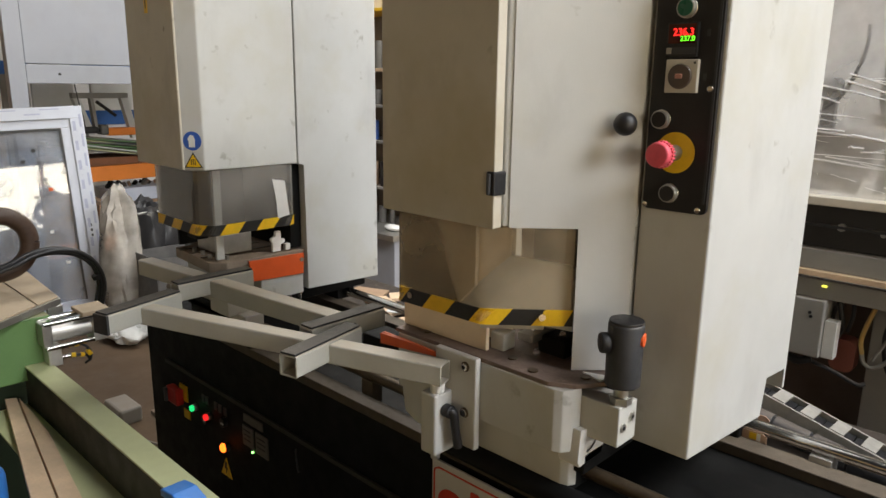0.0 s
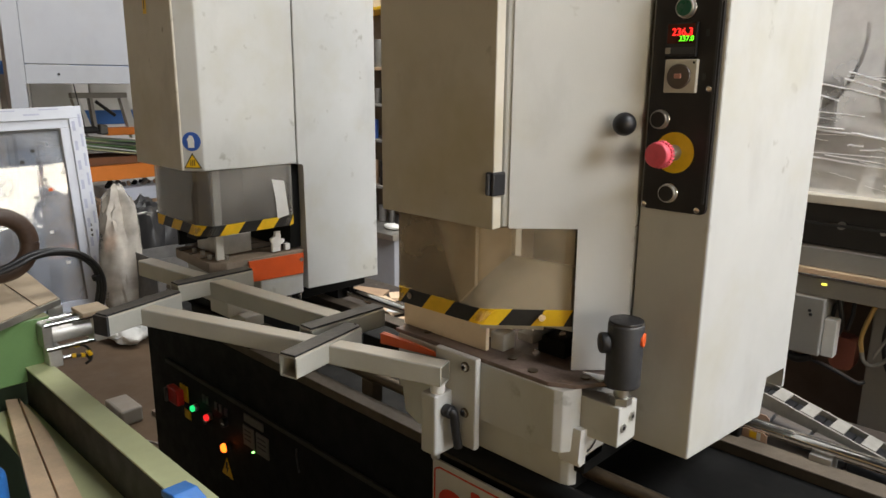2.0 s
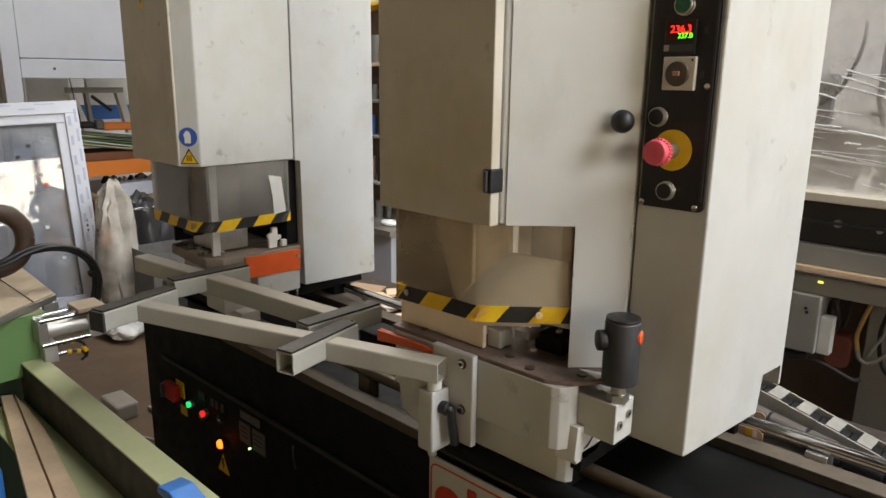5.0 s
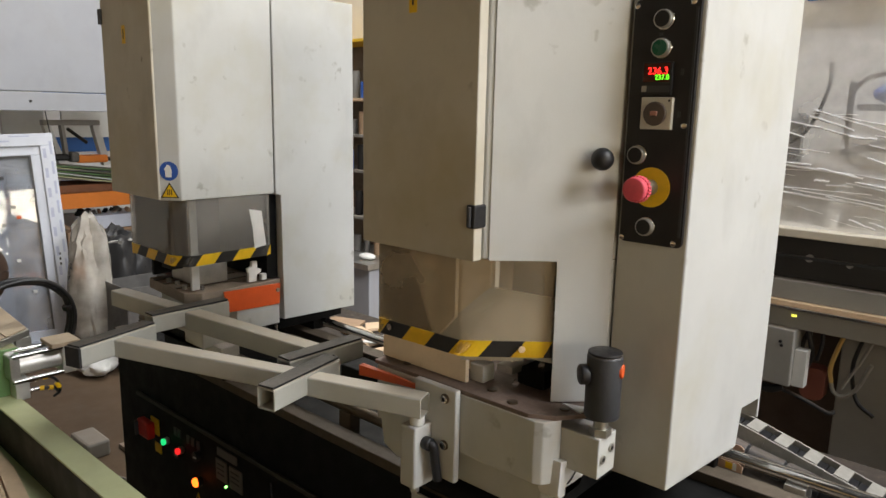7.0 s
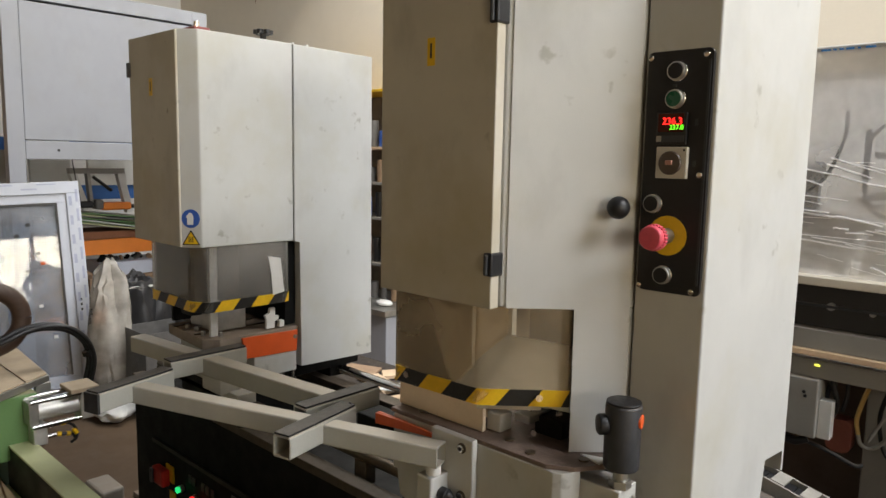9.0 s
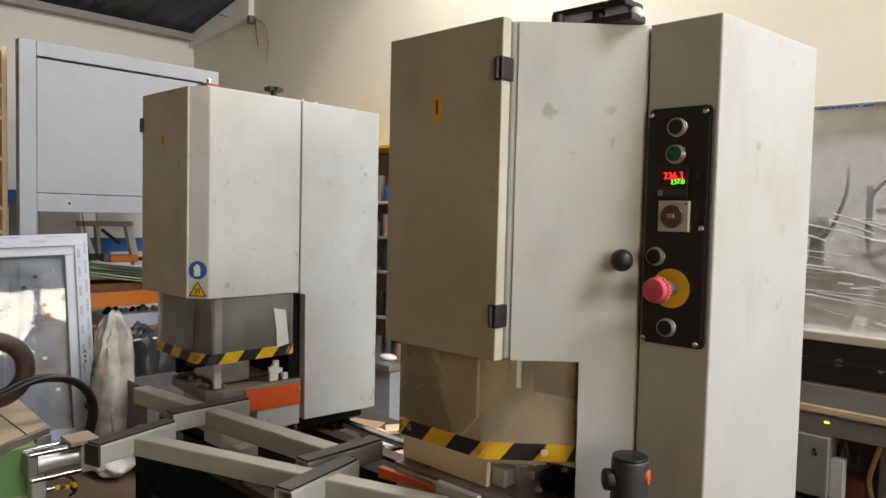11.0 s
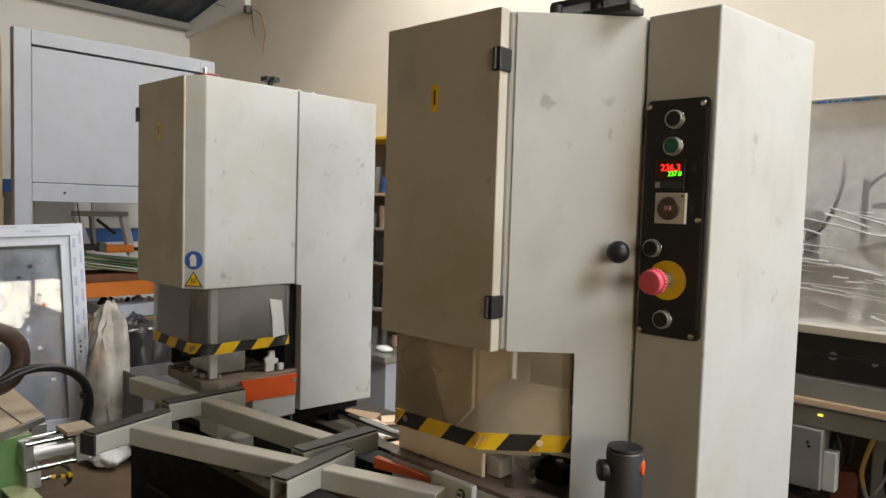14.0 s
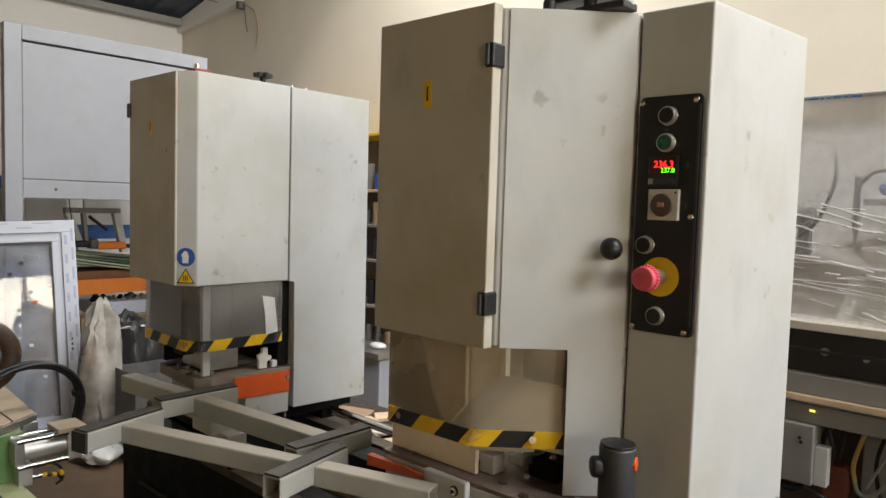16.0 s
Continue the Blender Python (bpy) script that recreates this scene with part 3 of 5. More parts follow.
part("drop_rod", rod((-1.765, 1.20, 0.77), (-1.765, 1.20, 0.93), 0.005, 12), CHROME, LEFT, smooth=True)
part("cover_screw", rod((-1.758, 1.275, 0.885), (-1.754, 1.275, 0.885), 0.004, 12), PLASTIC, LEFT)
# top fittings of the left head
part("top_plate", box(-1.83, -1.765, 0.945, 0.99, 1.805, 1.815, 0.002), material("red_oxide", (0.25, 0.06, 0.05), 0.6), LEFT, "dark red plate")
part("top_bolt", rod((-1.79, 0.965, 1.814), (-1.79, 0.965, 1.83), 0.008, 14), CHROME, LEFT, smooth=True)
star = rod((-1.848, 1.201, 1.836), (-1.848, 1.201, 1.848), 0.019, 20, bevel=0.003)
for k in range(6):
    a = k * math.pi / 3
    rod((-1.848 + 0.02 * math.cos(a), 1.201 + 0.02 * math.sin(a), 1.836), (-1.848 + 0.02 * math.cos(a), 1.201 + 0.02 * math.sin(a), 1.848), 0.008, 12, star)
rod((-1.848, 1.201, 1.804), (-1.848, 1.201, 1.838), 0.009, 14, star)
part("star_knob", star, PLASTIC, LEFT, "black star knob", True)
for y in (1.25, 1.30):
    part("top_pin", rod((-1.775, y, 1.803), (-1.775, y, 1.813), 0.005, 12), WHITE, LEFT, smooth=True)

# warning signs on the left head's chamfer
CH = Matrix.Translation((-1.771, 0.9265, 0)) @ Matrix.Rotation(radians(40), 4, "Z") @ FRONT
bm = B()
bmesh.ops.create_circle(bm, cap_ends=True, segments=40, radius=0.0245, matrix=CH @ Matrix.Translation((0, 1.322, 0.0007)))
bmesh.ops.solidify(bm, geom=bm.faces[:], thickness=0.0006)
SIGN = part("sign_disc", bm, BLUE, LEFT, "round blue glove sign")
part("glove_mark", prism([(-0.009, 1.306), (0.007, 1.306), (0.008, 1.325), (0.004, 1.336), (-0.004, 1.338), (-0.007, 1.333), (-0.012, 1.327), (-0.009, 1.322)], 0.0014, 0.002, 0, to=CH), WHITE, SIGN)
tri = [(-0.0245, 1.2525), (0.0245, 1.2525), (0, 1.293)]
SIGN2 = part("sign_triangle", prism(tri, 0.0007, 0.0012, 0, to=CH), PLASTIC, LEFT, "yellow triangular hot-surface sign")
part("sign_face", prism([(x * 0.8, 1.266 + (y - 1.266) * 0.8) for x, y in tri], 0.0014, 0.0018, 0, to=CH), YELLOW, SIGN2)
for dx in (-0.005, 0, 0.005):
    part("heat_mark", prism([(dx - 0.0012, 1.26), (dx + 0.0012, 1.26), (dx + 0.0012, 1.275), (dx - 0.0012, 1.275)], 0.002, 0.0023, 0, to=CH), PLASTIC, SIGN2)
# number labels
for head, x in ((RIGHT, -0.877), (LEFT, -1.932)):
    tag = part("number_label", box(x - 0.009, x + 0.009, 0.9035, 0.9045, 1.644, 1.69, 0), YELLOW, head, "yellow label with a black numeral")
    words("1", 0.036, PLASTIC, tag, Matrix.Translation((x, 0.9032, 1.667)) @ FRONT, "numeral")

# right head: table, bracket, clamp
DUST_RED = material("reddish_dusty_steel", (0.2, 0.145, 0.118), 0.5, 0.2, vary=0.35, scale=14, bump=0.3, stain=(0.36, 0.27, 0.22), stain_at=0.58)
TR = part("table", prism([(-1.03, 0.962), (-0.655, 0.962), (-0.615, 0.985), (-0.585, 1.03), (-0.592, 1.09), (-0.672, 1.09), (-0.672, 1.4), (-1.03, 1.4)], 0.987, 0.995, 0.001), DUST_RED, RIGHT, "dusty reddish steel table")
for x, y in ((-0.965, 0.99), (-0.9, 1.0), (-0.76, 1.0), (-0.62, 1.02), (-0.7, 0.98)):
    part("table_bolt", rod((x, y, 0.995), (x, y, 0.998), 0.009, 14), RAIL_DARK, TR)
part("casting", prism([(-1.02, 0.960), (-0.640, 0.960), (-0.626, 0.966), (-0.617, 0.980), (-0.612, 1.0), (-1.02, 1.0)], 0.874, 0.987, 0.002), PAINT, RIGHT, "beige cast bracket under the table")
part("casting", prism([(-0.88, 0.986), (-0.638, 0.986), (-0.624, 0.992), (-0.617, 1.006), (-0.88, 1.006)], 0.802, 0.8735, 0.002), PAINT, RIGHT, "set-back lower plate of the bracket")
ARM = part("handle_arm", box(-0.66, -0.543, 1.003, 1.060, 0.901, 0.971, 0.002), PAINT, RIGHT, "beige block carrying the hand grip")
for y, z in ((1.016, 0.933), (1.043, 0.945)):
    part("arm_bolt", rod((-0.5435, y, z), (-0.540, y, z), 0.0075, 14), STEEL, ARM)
    part("bolt_socket", rod((-0.5405, y, z), (-0.5395, y, z), 0.0038, 6), PLASTIC, ARM)
part("stop_block", prism([(0.985, 0.918), (1.062, 0.903), (1.062, 0.868), (1.054, 0.862), (1.054, 0.853), (0.985, 0.850), (0.985, 0.858), (0.980, 0.858)], -0.64, -0.6, 0.001, to=ALONG_X), WHITE, RIGHT, "white notched plastic stop block")
part("block_groove", hose([(-0.5975, 1.004, 0.873), (-0.5975, 1.018, 0.878), (-0.5975, 1.03, 0.89), (-0.5975, 1.034, 0.908)], 0.0012, 6), GREY_PLASTIC, RIGHT)

GX, GY = -0.5535, 1.024
GRIP = part("hand_grip", rod((GX, GY, 1.003), (GX, GY, 1.110), 0.0288, 32, bevel=0.004), GREY_PLASTIC, RIGHT, "charcoal plastic hand grip with an orange button", True)
part("grip_cap", rod((GX, GY, 1.110), (GX, GY, 1.114), 0.0275, 32, bevel=0.001), PLASTIC, GRIP, smooth=True)
part("grip_button", rod((GX + 0.019, GY + 0.005, 1.085), (GX + 0.0295, GY + 0.008, 1.085), 0.0115, 20, bevel=0.001), ORANGE, GRIP, "orange push button", True)
part("grip_knob", rod((GX - 0.017, GY - 0.019, 1.076), (GX - 0.028, GY - 0.031, 1.076), 0.017, 24, bevel=0.004), PLASTIC, GRIP, smooth=True)
part("grip_stem", rod((GX, GY, 0.971), (GX, GY, 1.012), 0.012, 20), STEEL, RIGHT, "grimy steel stem", True)
part("stem_nut", rod((GX, GY, 0.971), (GX, GY, 0.984), 0.018, 6), STEEL, RIGHT)

TAN = material("tan_smeared_paint", (0.80, 0.67, 0.50), 0.55, vary=0.12, scale=7, stain=(0.58, 0.45, 0.32), stain_at=0.6)
part("clamp_plate", prism([(-1.035, 0.996), (-0.815, 0.996), (-0.815, 1.06), (-0.90, 1.06), (-0.845, 1.115), (-0.845, 1.246), (-1.035, 1.246)], 0.99, 1.0, 0.0015, to=ALONG_Y), TAN, RIGHT, "tan smeared clamp plate behind the guard")
part("clamp_plate", box(-0.90, -0.812, 1.052, 1.066, 0.996, 1.246, 0.002), TAN, RIGHT, "tan smeared rear clamp plate")
part("clamp_arm", prism([(-0.81, 1.075), (-0.69, 1.075), (-0.69, 1.16), (-0.80, 1.13)], 1.13, 1.14, 0.001), PAINT, RIGHT)
part("clamp_jaw", box(-0.822, -0.79, 1.01, 1.045, 0.9955, 1.03, 0.003), PAINT, RIGHT)
part("clamp_jaw", box(-0.775, -0.74, 1.03, 1.10, 1.02, 1.035, 0.002), STEEL, RIGHT)
part("clamp_jaw", box(-0.77, -0.72, 1.06, 1.10, 1.045, 1.06, 0.002), STEEL, RIGHT)
part("clamp_jaw", box(-0.75, -0.69, 1.06, 1.16, 0.9955, 1.03, 0.003), BLACK, RIGHT)
part("clamp_wedge", prism([(-0.926, 1.066), (-0.803, 1.172), (-0.674, 1.177), (-0.664, 1.06), (-0.80, 1.05), (-0.92, 1.04)], 1.04, 1.046, 0.001, to=ALONG_Y), PAINT, RIGHT, "slanting pale cover plate")
part("press_rod", rod((-0.69, 1.13, 1.03), (-0.69, 1.13, 1.246), 0.018, 20), STEEL, RIGHT, smooth=True)
part("clamp_cylinder", box(-0.784, -0.712, 1.08, 1.16, 1.155, 1.245, 0.003), BLACK, RIGHT)
part("back_plate", box(-0.98, -0.672, 1.3, 1.32, 0.9955, 1.248, 0.001), DUSTY, RIGHT)
for x, y, z in ((-0.73, 1.03, 1.01), (-0.71, 1.08, 1.035), (-0.76, 1.06, 1.03)):
    part("clamp_screw", rod((x, y, z), (x + 0.004, y - 0.006, z), 0.006, 12), CHROME, RIGHT)
part("orange_guard", prism([(-1.062, 0.978), (-0.96, 0.982), (-0.896, 0.980), (-0.896, 0.972), (-1.062, 0.956)], 0.948, 0.954, 0.001, to=ALONG_Y), ORANGE, RIGHT, "bright orange painted guard strip")
part("orange_top", box(-1.062, -0.98, 0.9545, 0.961, 0.970, 0.979, 0.001), ORANGE, RIGHT)

single("paper_scrap", prism([(-0.635, 1.035), (-0.592, 1.022), (-0.588, 1.052)], 0.9955, 0.998, 0, to=None), WHITE, "torn white paper scrap on the dusty table", "scrap")
# top fittings of the right head
part("top_bracket", box(-0.74, -0.60, 1.04, 1.10, 1.824, 1.836, 0.003), PLASTIC, RIGHT, "black linkage on top of the head")
for x, y in ((-0.72, 1.03), (-0.66, 1.06), (-0.61, 1.09)):
    part("bracket_post", rod((x, y, 1.80), (x, y, 1.824), 0.011, 16), PLASTIC, RIGHT, smooth=True)
part("bracket_plate", box(-0.68, -0.59, 1.045, 1.09, 1.80, 1.812, 0.002), GREY_PLASTIC, RIGHT)
part("top_button", ball((-0.6, 1.075, 1.815), 0.012, squash=(1, 1, 1)), WHITE, RIGHT, "white round knob", True)
part("side_knob", ball((-0.5955, 1.05, 1.417), 0.0183, 24), PLASTIC, RIGHT, "black ball knob", True)
part("knob_stem", rod((-0.604, 1.06, 1.417), (-0.614, 1.071, 1.417), 0.007, 14), STEEL, RIGHT)

# control panel
FY = 1.1


def rounded(x0, x1, z0, z1, r, n=5):
    out = []
    for cx, cz, a0 in ((x1 - r, z1 - r, 0), (x0 + r, z1 - r, 90), (x0 + r, z0 + r, 180), (x1 - r, z0 + r, 270)):
        out += [(cx + r * math.cos(radians(a0 + 90 * k / n)), cz + r * math.sin(radians(a0 + 90 * k / n))) for k in range(n + 1)]
    return out


PANEL = part("control_panel", prism(rounded(-0.579, -0.4735, 1.2835, 1.662, 0.008), FY - 0.007, FY, 0.0015, to=ALONG_Y), PLASTIC, CAB.parent, "black control panel with buttons and read-outs")
part("panel_rim", prism(rounded(-0.4805, -0.4765, 1.30, 1.645, 0.0015, 2), FY - 0.0085, FY - 0.007, 0, to=ALONG_Y), GREY_PLASTIC, PANEL)
for x, z in ((-0.574, 1.6525), (-0.4845, 1.6525), (-0.4845, 1.472), (-0.4865, 1.290), (-0.575, 1.290)):
    part("panel_screw", rod((x, FY - 0.007, z), (x, FY - 0.0095, z), 0.0048, 14, bevel=0.001), CHROME, PANEL, smooth=True)


def push_button(x, z, cap, label):
    ring = rod((x, FY - 0.007, z), (x, FY - 0.013, z), 0.0155, 32, bevel=0.001)
    o = part("button_ring", ring, CHROME, PANEL, smooth=True)
    part("button_ring", rod((x, FY - 0.013, z), (x, FY - 0.0215, z), 0.0142, 32, bevel=0.0015), STEEL, PANEL, smooth=True)
    part("button_cap", rod((x, FY - 0.0215, z), (x, FY - 0.0225, z), 0.0118, 28), cap, o, label, True)


push_button(-0.5265, 1.6295, PLASTIC, "black push button")
push_button(-0.5273, 1.5875, material("green_lens", (0.01, 0.1, 0.06), 0.25, bump=0), "dark green lamp button")
push_button(-0.555, 1.425, PLASTIC, "black push button")
push_button(-0.532, 1.3125, PLASTIC, "black push button")
part("button_tag", box(-0.536, -0.53, FY - 0.0075, FY - 0.0069, 1.607, 1.611, 0), GREY_PLASTIC, PANEL)

# temperature controller and timer
CTRL = part("temperature_controller", box(-0.5565, -0.5075, FY - 0.0135, FY - 0.0071, 1.518, 1.5675, 0.001), PLASTIC, PANEL, "small black temperature controller")
part("screen", box(-0.5535, -0.5115, FY - 0.0141, FY - 0.0136, 1.5375, 1.5655, 0), material("dark_red_screen", (0.06, 0.008, 0.006), 0.2, bump=0), CTRL)
words("236.3", 0.0150, glow("red_digits", (1.0, 0.02, 0.015), 2.5), CTRL, Matrix.Translation((-0.5300, FY - 0.0145, 1.5535)) @ FRONT, "red_readout", "glowing red digits")
words("237.0", 0.0105, glow("green_digits", (0.15, 1.0, 0.02), 2.0), CTRL, Matrix.Translation((-0.5230, FY - 0.0145, 1.544)) @ FRONT, "green_readout", "glowing green digits")
part("key_strip", box(-0.5560, -0.5100, FY - 0.0142, FY - 0.0136, 1.522, 1.532, 0), GREY_PLASTIC, CTRL)
part("key", box(-0.5550, -0.5470, FY - 0.0148, FY - 0.0143, 1.5225, 1.5315, 0), STEEL, CTRL)
TIMER = part("timer", box(-0.5535, -0.5025, FY - 0.0155, FY - 0.0071, 1.4655, 1.5145, 0.0015), material("cream_plastic", (0.6, 0.57, 0.5), 0.45), PANEL, "cream square timer with a dark dial")
part("timer_dial", rod((-0.5285, FY - 0.0156, 1.4895), (-0.5285, FY - 0.021, 1.4895), 0.0185, 32, bevel=0.002), material("smoked_plastic", (0.09, 0.07, 0.06), 0.25, bump=0), TIMER, smooth=True)
part("dial_grip", box(-0.5340, -0.5230, FY - 0.024, FY - 0.0208, 1.4865, 1.4935, 0.001), material("dull_pink_plastic", (0.42, 0.2, 0.15), 0.4), TIMER)
part("timer_led", rod((-0.5075, FY - 0.0156, 1.5095), (-0.5075, FY - 0.0162, 1.5095), 0.0018, 10), PLASTIC, TIMER)
for z in (1.552, 1.489):
    part("tag_plate", box(-0.4970, -0.492, FY - 0.0075, FY - 0.0069, z - 0.005, z + 0.005, 0), GREY_PLASTIC, PANEL)

# emergency stop
ES = part("emergency_stop", rod((-0.5305, FY - 0.007, 1.375), (-0.5305, FY - 0.009, 1.375), 0.0315, 44), YELLOW, PANEL, "yellow emergency-stop disc", True)
part("stop_stem", rod((-0.5305, FY - 0.009, 1.375), (-0.5305, FY - 0.042, 1.375), 0.0125, 24), STEEL, ES, smooth=True)
part("stop_collar", rod((-0.5305, FY - 0.038, 1.375), (-0.5305, FY - 0.046, 1.375), 0.0145, 24), STEEL, ES, smooth=True)
cap = rod((-0.5305, FY - 0.046, 1.375), (-0.5305, FY - 0.068, 1.375), 0.0188, 32, bevel=0.003)
for k in range(24):
    a = 2 * math.pi * k / 24
    rod((-0.5305 + 0.0192 * math.cos(a), FY - 0.047, 1.375 + 0.0192 * math.sin(a)), (-0.5305 + 0.0192 * math.cos(a), FY - 0.056, 1.375 + 0.0192 * math.sin(a)), 0.0018, 6, cap)
part("stop_button", cap, ESTOP, ES, "faded pinkish red mushroom button", True)

# ---- bracket that carries the support frame ----
SWING = part("swing_post", box(-0.894, -0.856, 0.900, 0.952, 0.800, 0.922, 0.004), PAINT, RIGHT, "beige swivel post")
part("swing_ball", rod((-0.868, 0.918, 0.922), (-0.868, 0.918, 0.9405), 0.014, 20, bevel=0.003), WHITE, RIGHT, smooth=True)
part("pin_nut", rod((-0.872, 0.918, 0.787), (-0.872, 0.918, 0.800), 0.009, 6), STEEL, RIGHT)
BACKP = part("mounting_plate", box(-0.9, -0.798, 0.944, 0.958, 0.818, 0.997, 0.003), PAINT, RIGHT, "beige mounting plate with two bolts")
for z in (0.977, 0.887):
    part("bolt_washer", rod((-0.823, 0.944, z), (-0.823, 0.942, z), 0.0095, 18), RAIL_DARK, BACKP)
    part("plate_bolt", rod((-0.823, 0.942, z), (-0.823, 0.938, z), 0.0075, 16, bevel=0.001), CHROME, BACKP)
    part("bolt_socket", rod((-0.823, 0.938, z), (-0.823, 0.9375, z), 0.004, 6), PLASTIC, BACKP)
part("web_plate", prism([(-1.0, 0.93), (-0.90, 0.93), (-0.90, 0.82), (-0.95, 0.82), (-0.985, 0.835)], 0.945, 0.961, 0.002, to=ALONG_Y), PAINT, RIGHT)
LEVER = part("clamp_lever", rod((-0.856, 0.925, 0.888), (-0.838, 0.925, 0.888), 0.0125, 18, bevel=0.003), PLASTIC, RIGHT, "black clamping lever", True)
part("lever_arm", hose([(-0.842, 0.923, 0.89), (-0.836, 0.928, 0.886), (-0.834, 0.93, 0.862), (-0.83, 0.935, 0.818)], 0.0085), PLASTIC, LEVER, smooth=True)
part("rail_cover", rod((-0.9, 0.985, 0.782), (0.6, 0.985, 0.782), 0.022, 24), BLACK, BED, "rounded black rail cover", True)

# brand plate: letters stand as plain red blocks
LOGO = part("brand_plate", box(-0.918, -0.28, 0.957, 0.963, 0.52, 0.752, 0.001), PAINT, BED, "beige plate with a red outline and red shapes")
LOGO_RED = material("red_print", (0.6, 0.045, 0.02), 0.45, vary=0.1, scale=30, bump=0)
for x0, x1, z0, z1 in ((-0.9, -0.32, 0.737, 0.740), (-0.9, -0.32, 0.56, 0.563), (-0.913, -0.910, 0.575, 0.725), (-0.31, -0.307, 0.575, 0.725)):
    part("red_outline", box(x0, x1, 0.9555, 0.957, z0, z1, 0), LOGO_RED, LOGO)
for cx, cz, a0 in ((-0.9, 0.725, 90), (-0.9, 0.575, 180), (-0.32, 0.725, 0), (-0.32, 0.575, 270)):
    arc = [(cx + r * math.cos(radians(a0 + k * 15)), cz + r * math.sin(radians(a0 + k * 15))) for r, ks in ((0.013, range(7)), (0.010, range(6, -1, -1))) for k in ks]
    part("red_outline", prism(arc, 0.9555, 0.957, 0, to=ALONG_Y), LOGO_RED, LOGO)
part("red_shape", prism(rounded(-0.9, -0.83, 0.62, 0.70, 0.03), 0.9555, 0.957, 0, to=ALONG_Y), LOGO_RED, LOGO)
part("red_shape", prism(rounded(-0.815, -0.793, 0.615, 0.722, 0.004), 0.9555, 0.957, 0, to=ALONG_Y), LOGO_RED, LOGO)
part("red_shape", prism(rounded(-0.778, -0.715, 0.62, 0.695, 0.008), 0.9555, 0.957, 0, to=ALONG_Y), LOGO_RED, LOGO)
part("red_shape", prism(rounded(-0.70, -0.62, 0.62, 0.70, 0.02), 0.9555, 0.957, 0, to=ALONG_Y), LOGO_RED, LOGO)

# ---- switch panel on the bed's front ----
PY = 0.98


def on_bed(name, x0, x1, z0, z1, mat, label="", depth=0.004):
    return part(name, box(x0, x1, PY - depth, PY, z0, z1, min(0.001, depth / 3)), mat, BED, label)


SW = on_bed("main_switch", -2.07, -2.02, 0.486, 0.54, YELLOW, "red and yellow main switch")
part("switch_body", box(-2.112, -2.04, PY - 0.03, PY - 0.004, 0.474, 0.528, 0.006), RED, SW, "red rotary switch")
part("switch_grip", box(-2.108, -2.096, PY - 0.04, PY - 0.03, 0.478, 0.524, 0.002), GREY_PLASTIC, SW)
on_bed("yellow_tag", -2.05, -2.012, 0.43, 0.46, YELLOW, "small yellow tag")
for x, m, lab in ((-1.966, glow("green_lamp", (0.02, 0.8, 0.22), 0.9), "lit green pilot lamp"), (-1.88, glow("red_lamp", (0.9, 0.02, 0.02), 1.0), "lit red pilot lamp")):
    l_ = part("pilot_lamp", rod((x, PY, 0.492), (x, PY - 0.012, 0.492), 0.0115, 24, bevel=0.002), STEEL, BED, smooth=True)
    part("lamp_lens", rod((x, PY - 0.012, 0.492), (x, PY - 0.022, 0.492), 0.0098, 20, bevel=0.003), m, l_, lab, True)
for x in (-1.915, -1.893, -1.84, -1.815, -1.785):
    on_bed("legend_tag", x - 0.009, x + 0.009, 0.525, 0.55, GREY_PLASTIC)
for x, z in ((-1.90, 0.475), (-1.79, 0.505)):
    k_ = part("selector_switch", rod((x, PY, z), (x, PY - 0.014, z), 0.014, 20), PLASTIC, BED, smooth=True)
    part("selector_mark", box(x - 0.002, x + 0.012, PY - 0.016, PY - 0.014, z - 0.002, z + 0.002, 0), WHITE, k_)
OL = part("pilot_lamp", rod((-1.785, PY, 0.428), (-1.785, PY - 0.014, 0.428), 0.014, 24), PLASTIC, BED, smooth=True)
part("lamp_lens", ball((-1.785, PY - 0.016, 0.429), 0.013, squash=(1, 0.7, 1.1)), glow("orange_lamp", (1.0, 0.15, 0.012), 3.2), OL, "brightly lit orange lamp", True)
# extra glowing blob added as the orange lamp's glint, beside its lens
part("lamp_lens", ball((-1.807, PY - 0.01, 0.420), 0.008, squash=(1.2, 0.6, 0.8)), glow("orange_glint", (1.0, 0.1, 0.005), 2.0), OL, smooth=True)
WT = part("warning_triangle", prism([(-1.832, 0.325), (-1.77, 0.325), (-1.8, 0.385)], PY - 0.002, PY, 0, to=ALONG_Y), YELLOW, BED, "yellow voltage warning triangle")
part("bolt_mark", prism([(-1.805, 0.372), (-1.794, 0.372), (-1.798, 0.355), (-1.791, 0.355), (-1.803, 0.332), (-1.8, 0.35), (-1.807, 0.35)], PY - 0.003, PY - 0.002, 0, to=ALONG_Y), PLASTIC, WT)
LABEL_GREY = material("grey_printed_label", (0.16, 0.155, 0.14), 0.5, vary=0.15, scale=30)
on_bed("label_plate", -1.682, -1.585, 0.548, 0.572, LABEL_GREY)
for x0, x1, z0, z1 in ((-1.691, -1.636, 0.475, 0.536), (-1.623, -1.562, 0.472, 0.536)):
    q_ = on_bed("socket_plate", x0, x1, z0, z1, LABEL_GREY, "grey printed plate")
    for j in range(3):
        part("print_bar", box(x0 + 0.008, x1 - 0.012, PY - 0.0046, PY - 0.0041, z1 - 0.015 - 0.014 * j, z1 - 0.011 - 0.014 * j, 0), PLASTIC, q_)
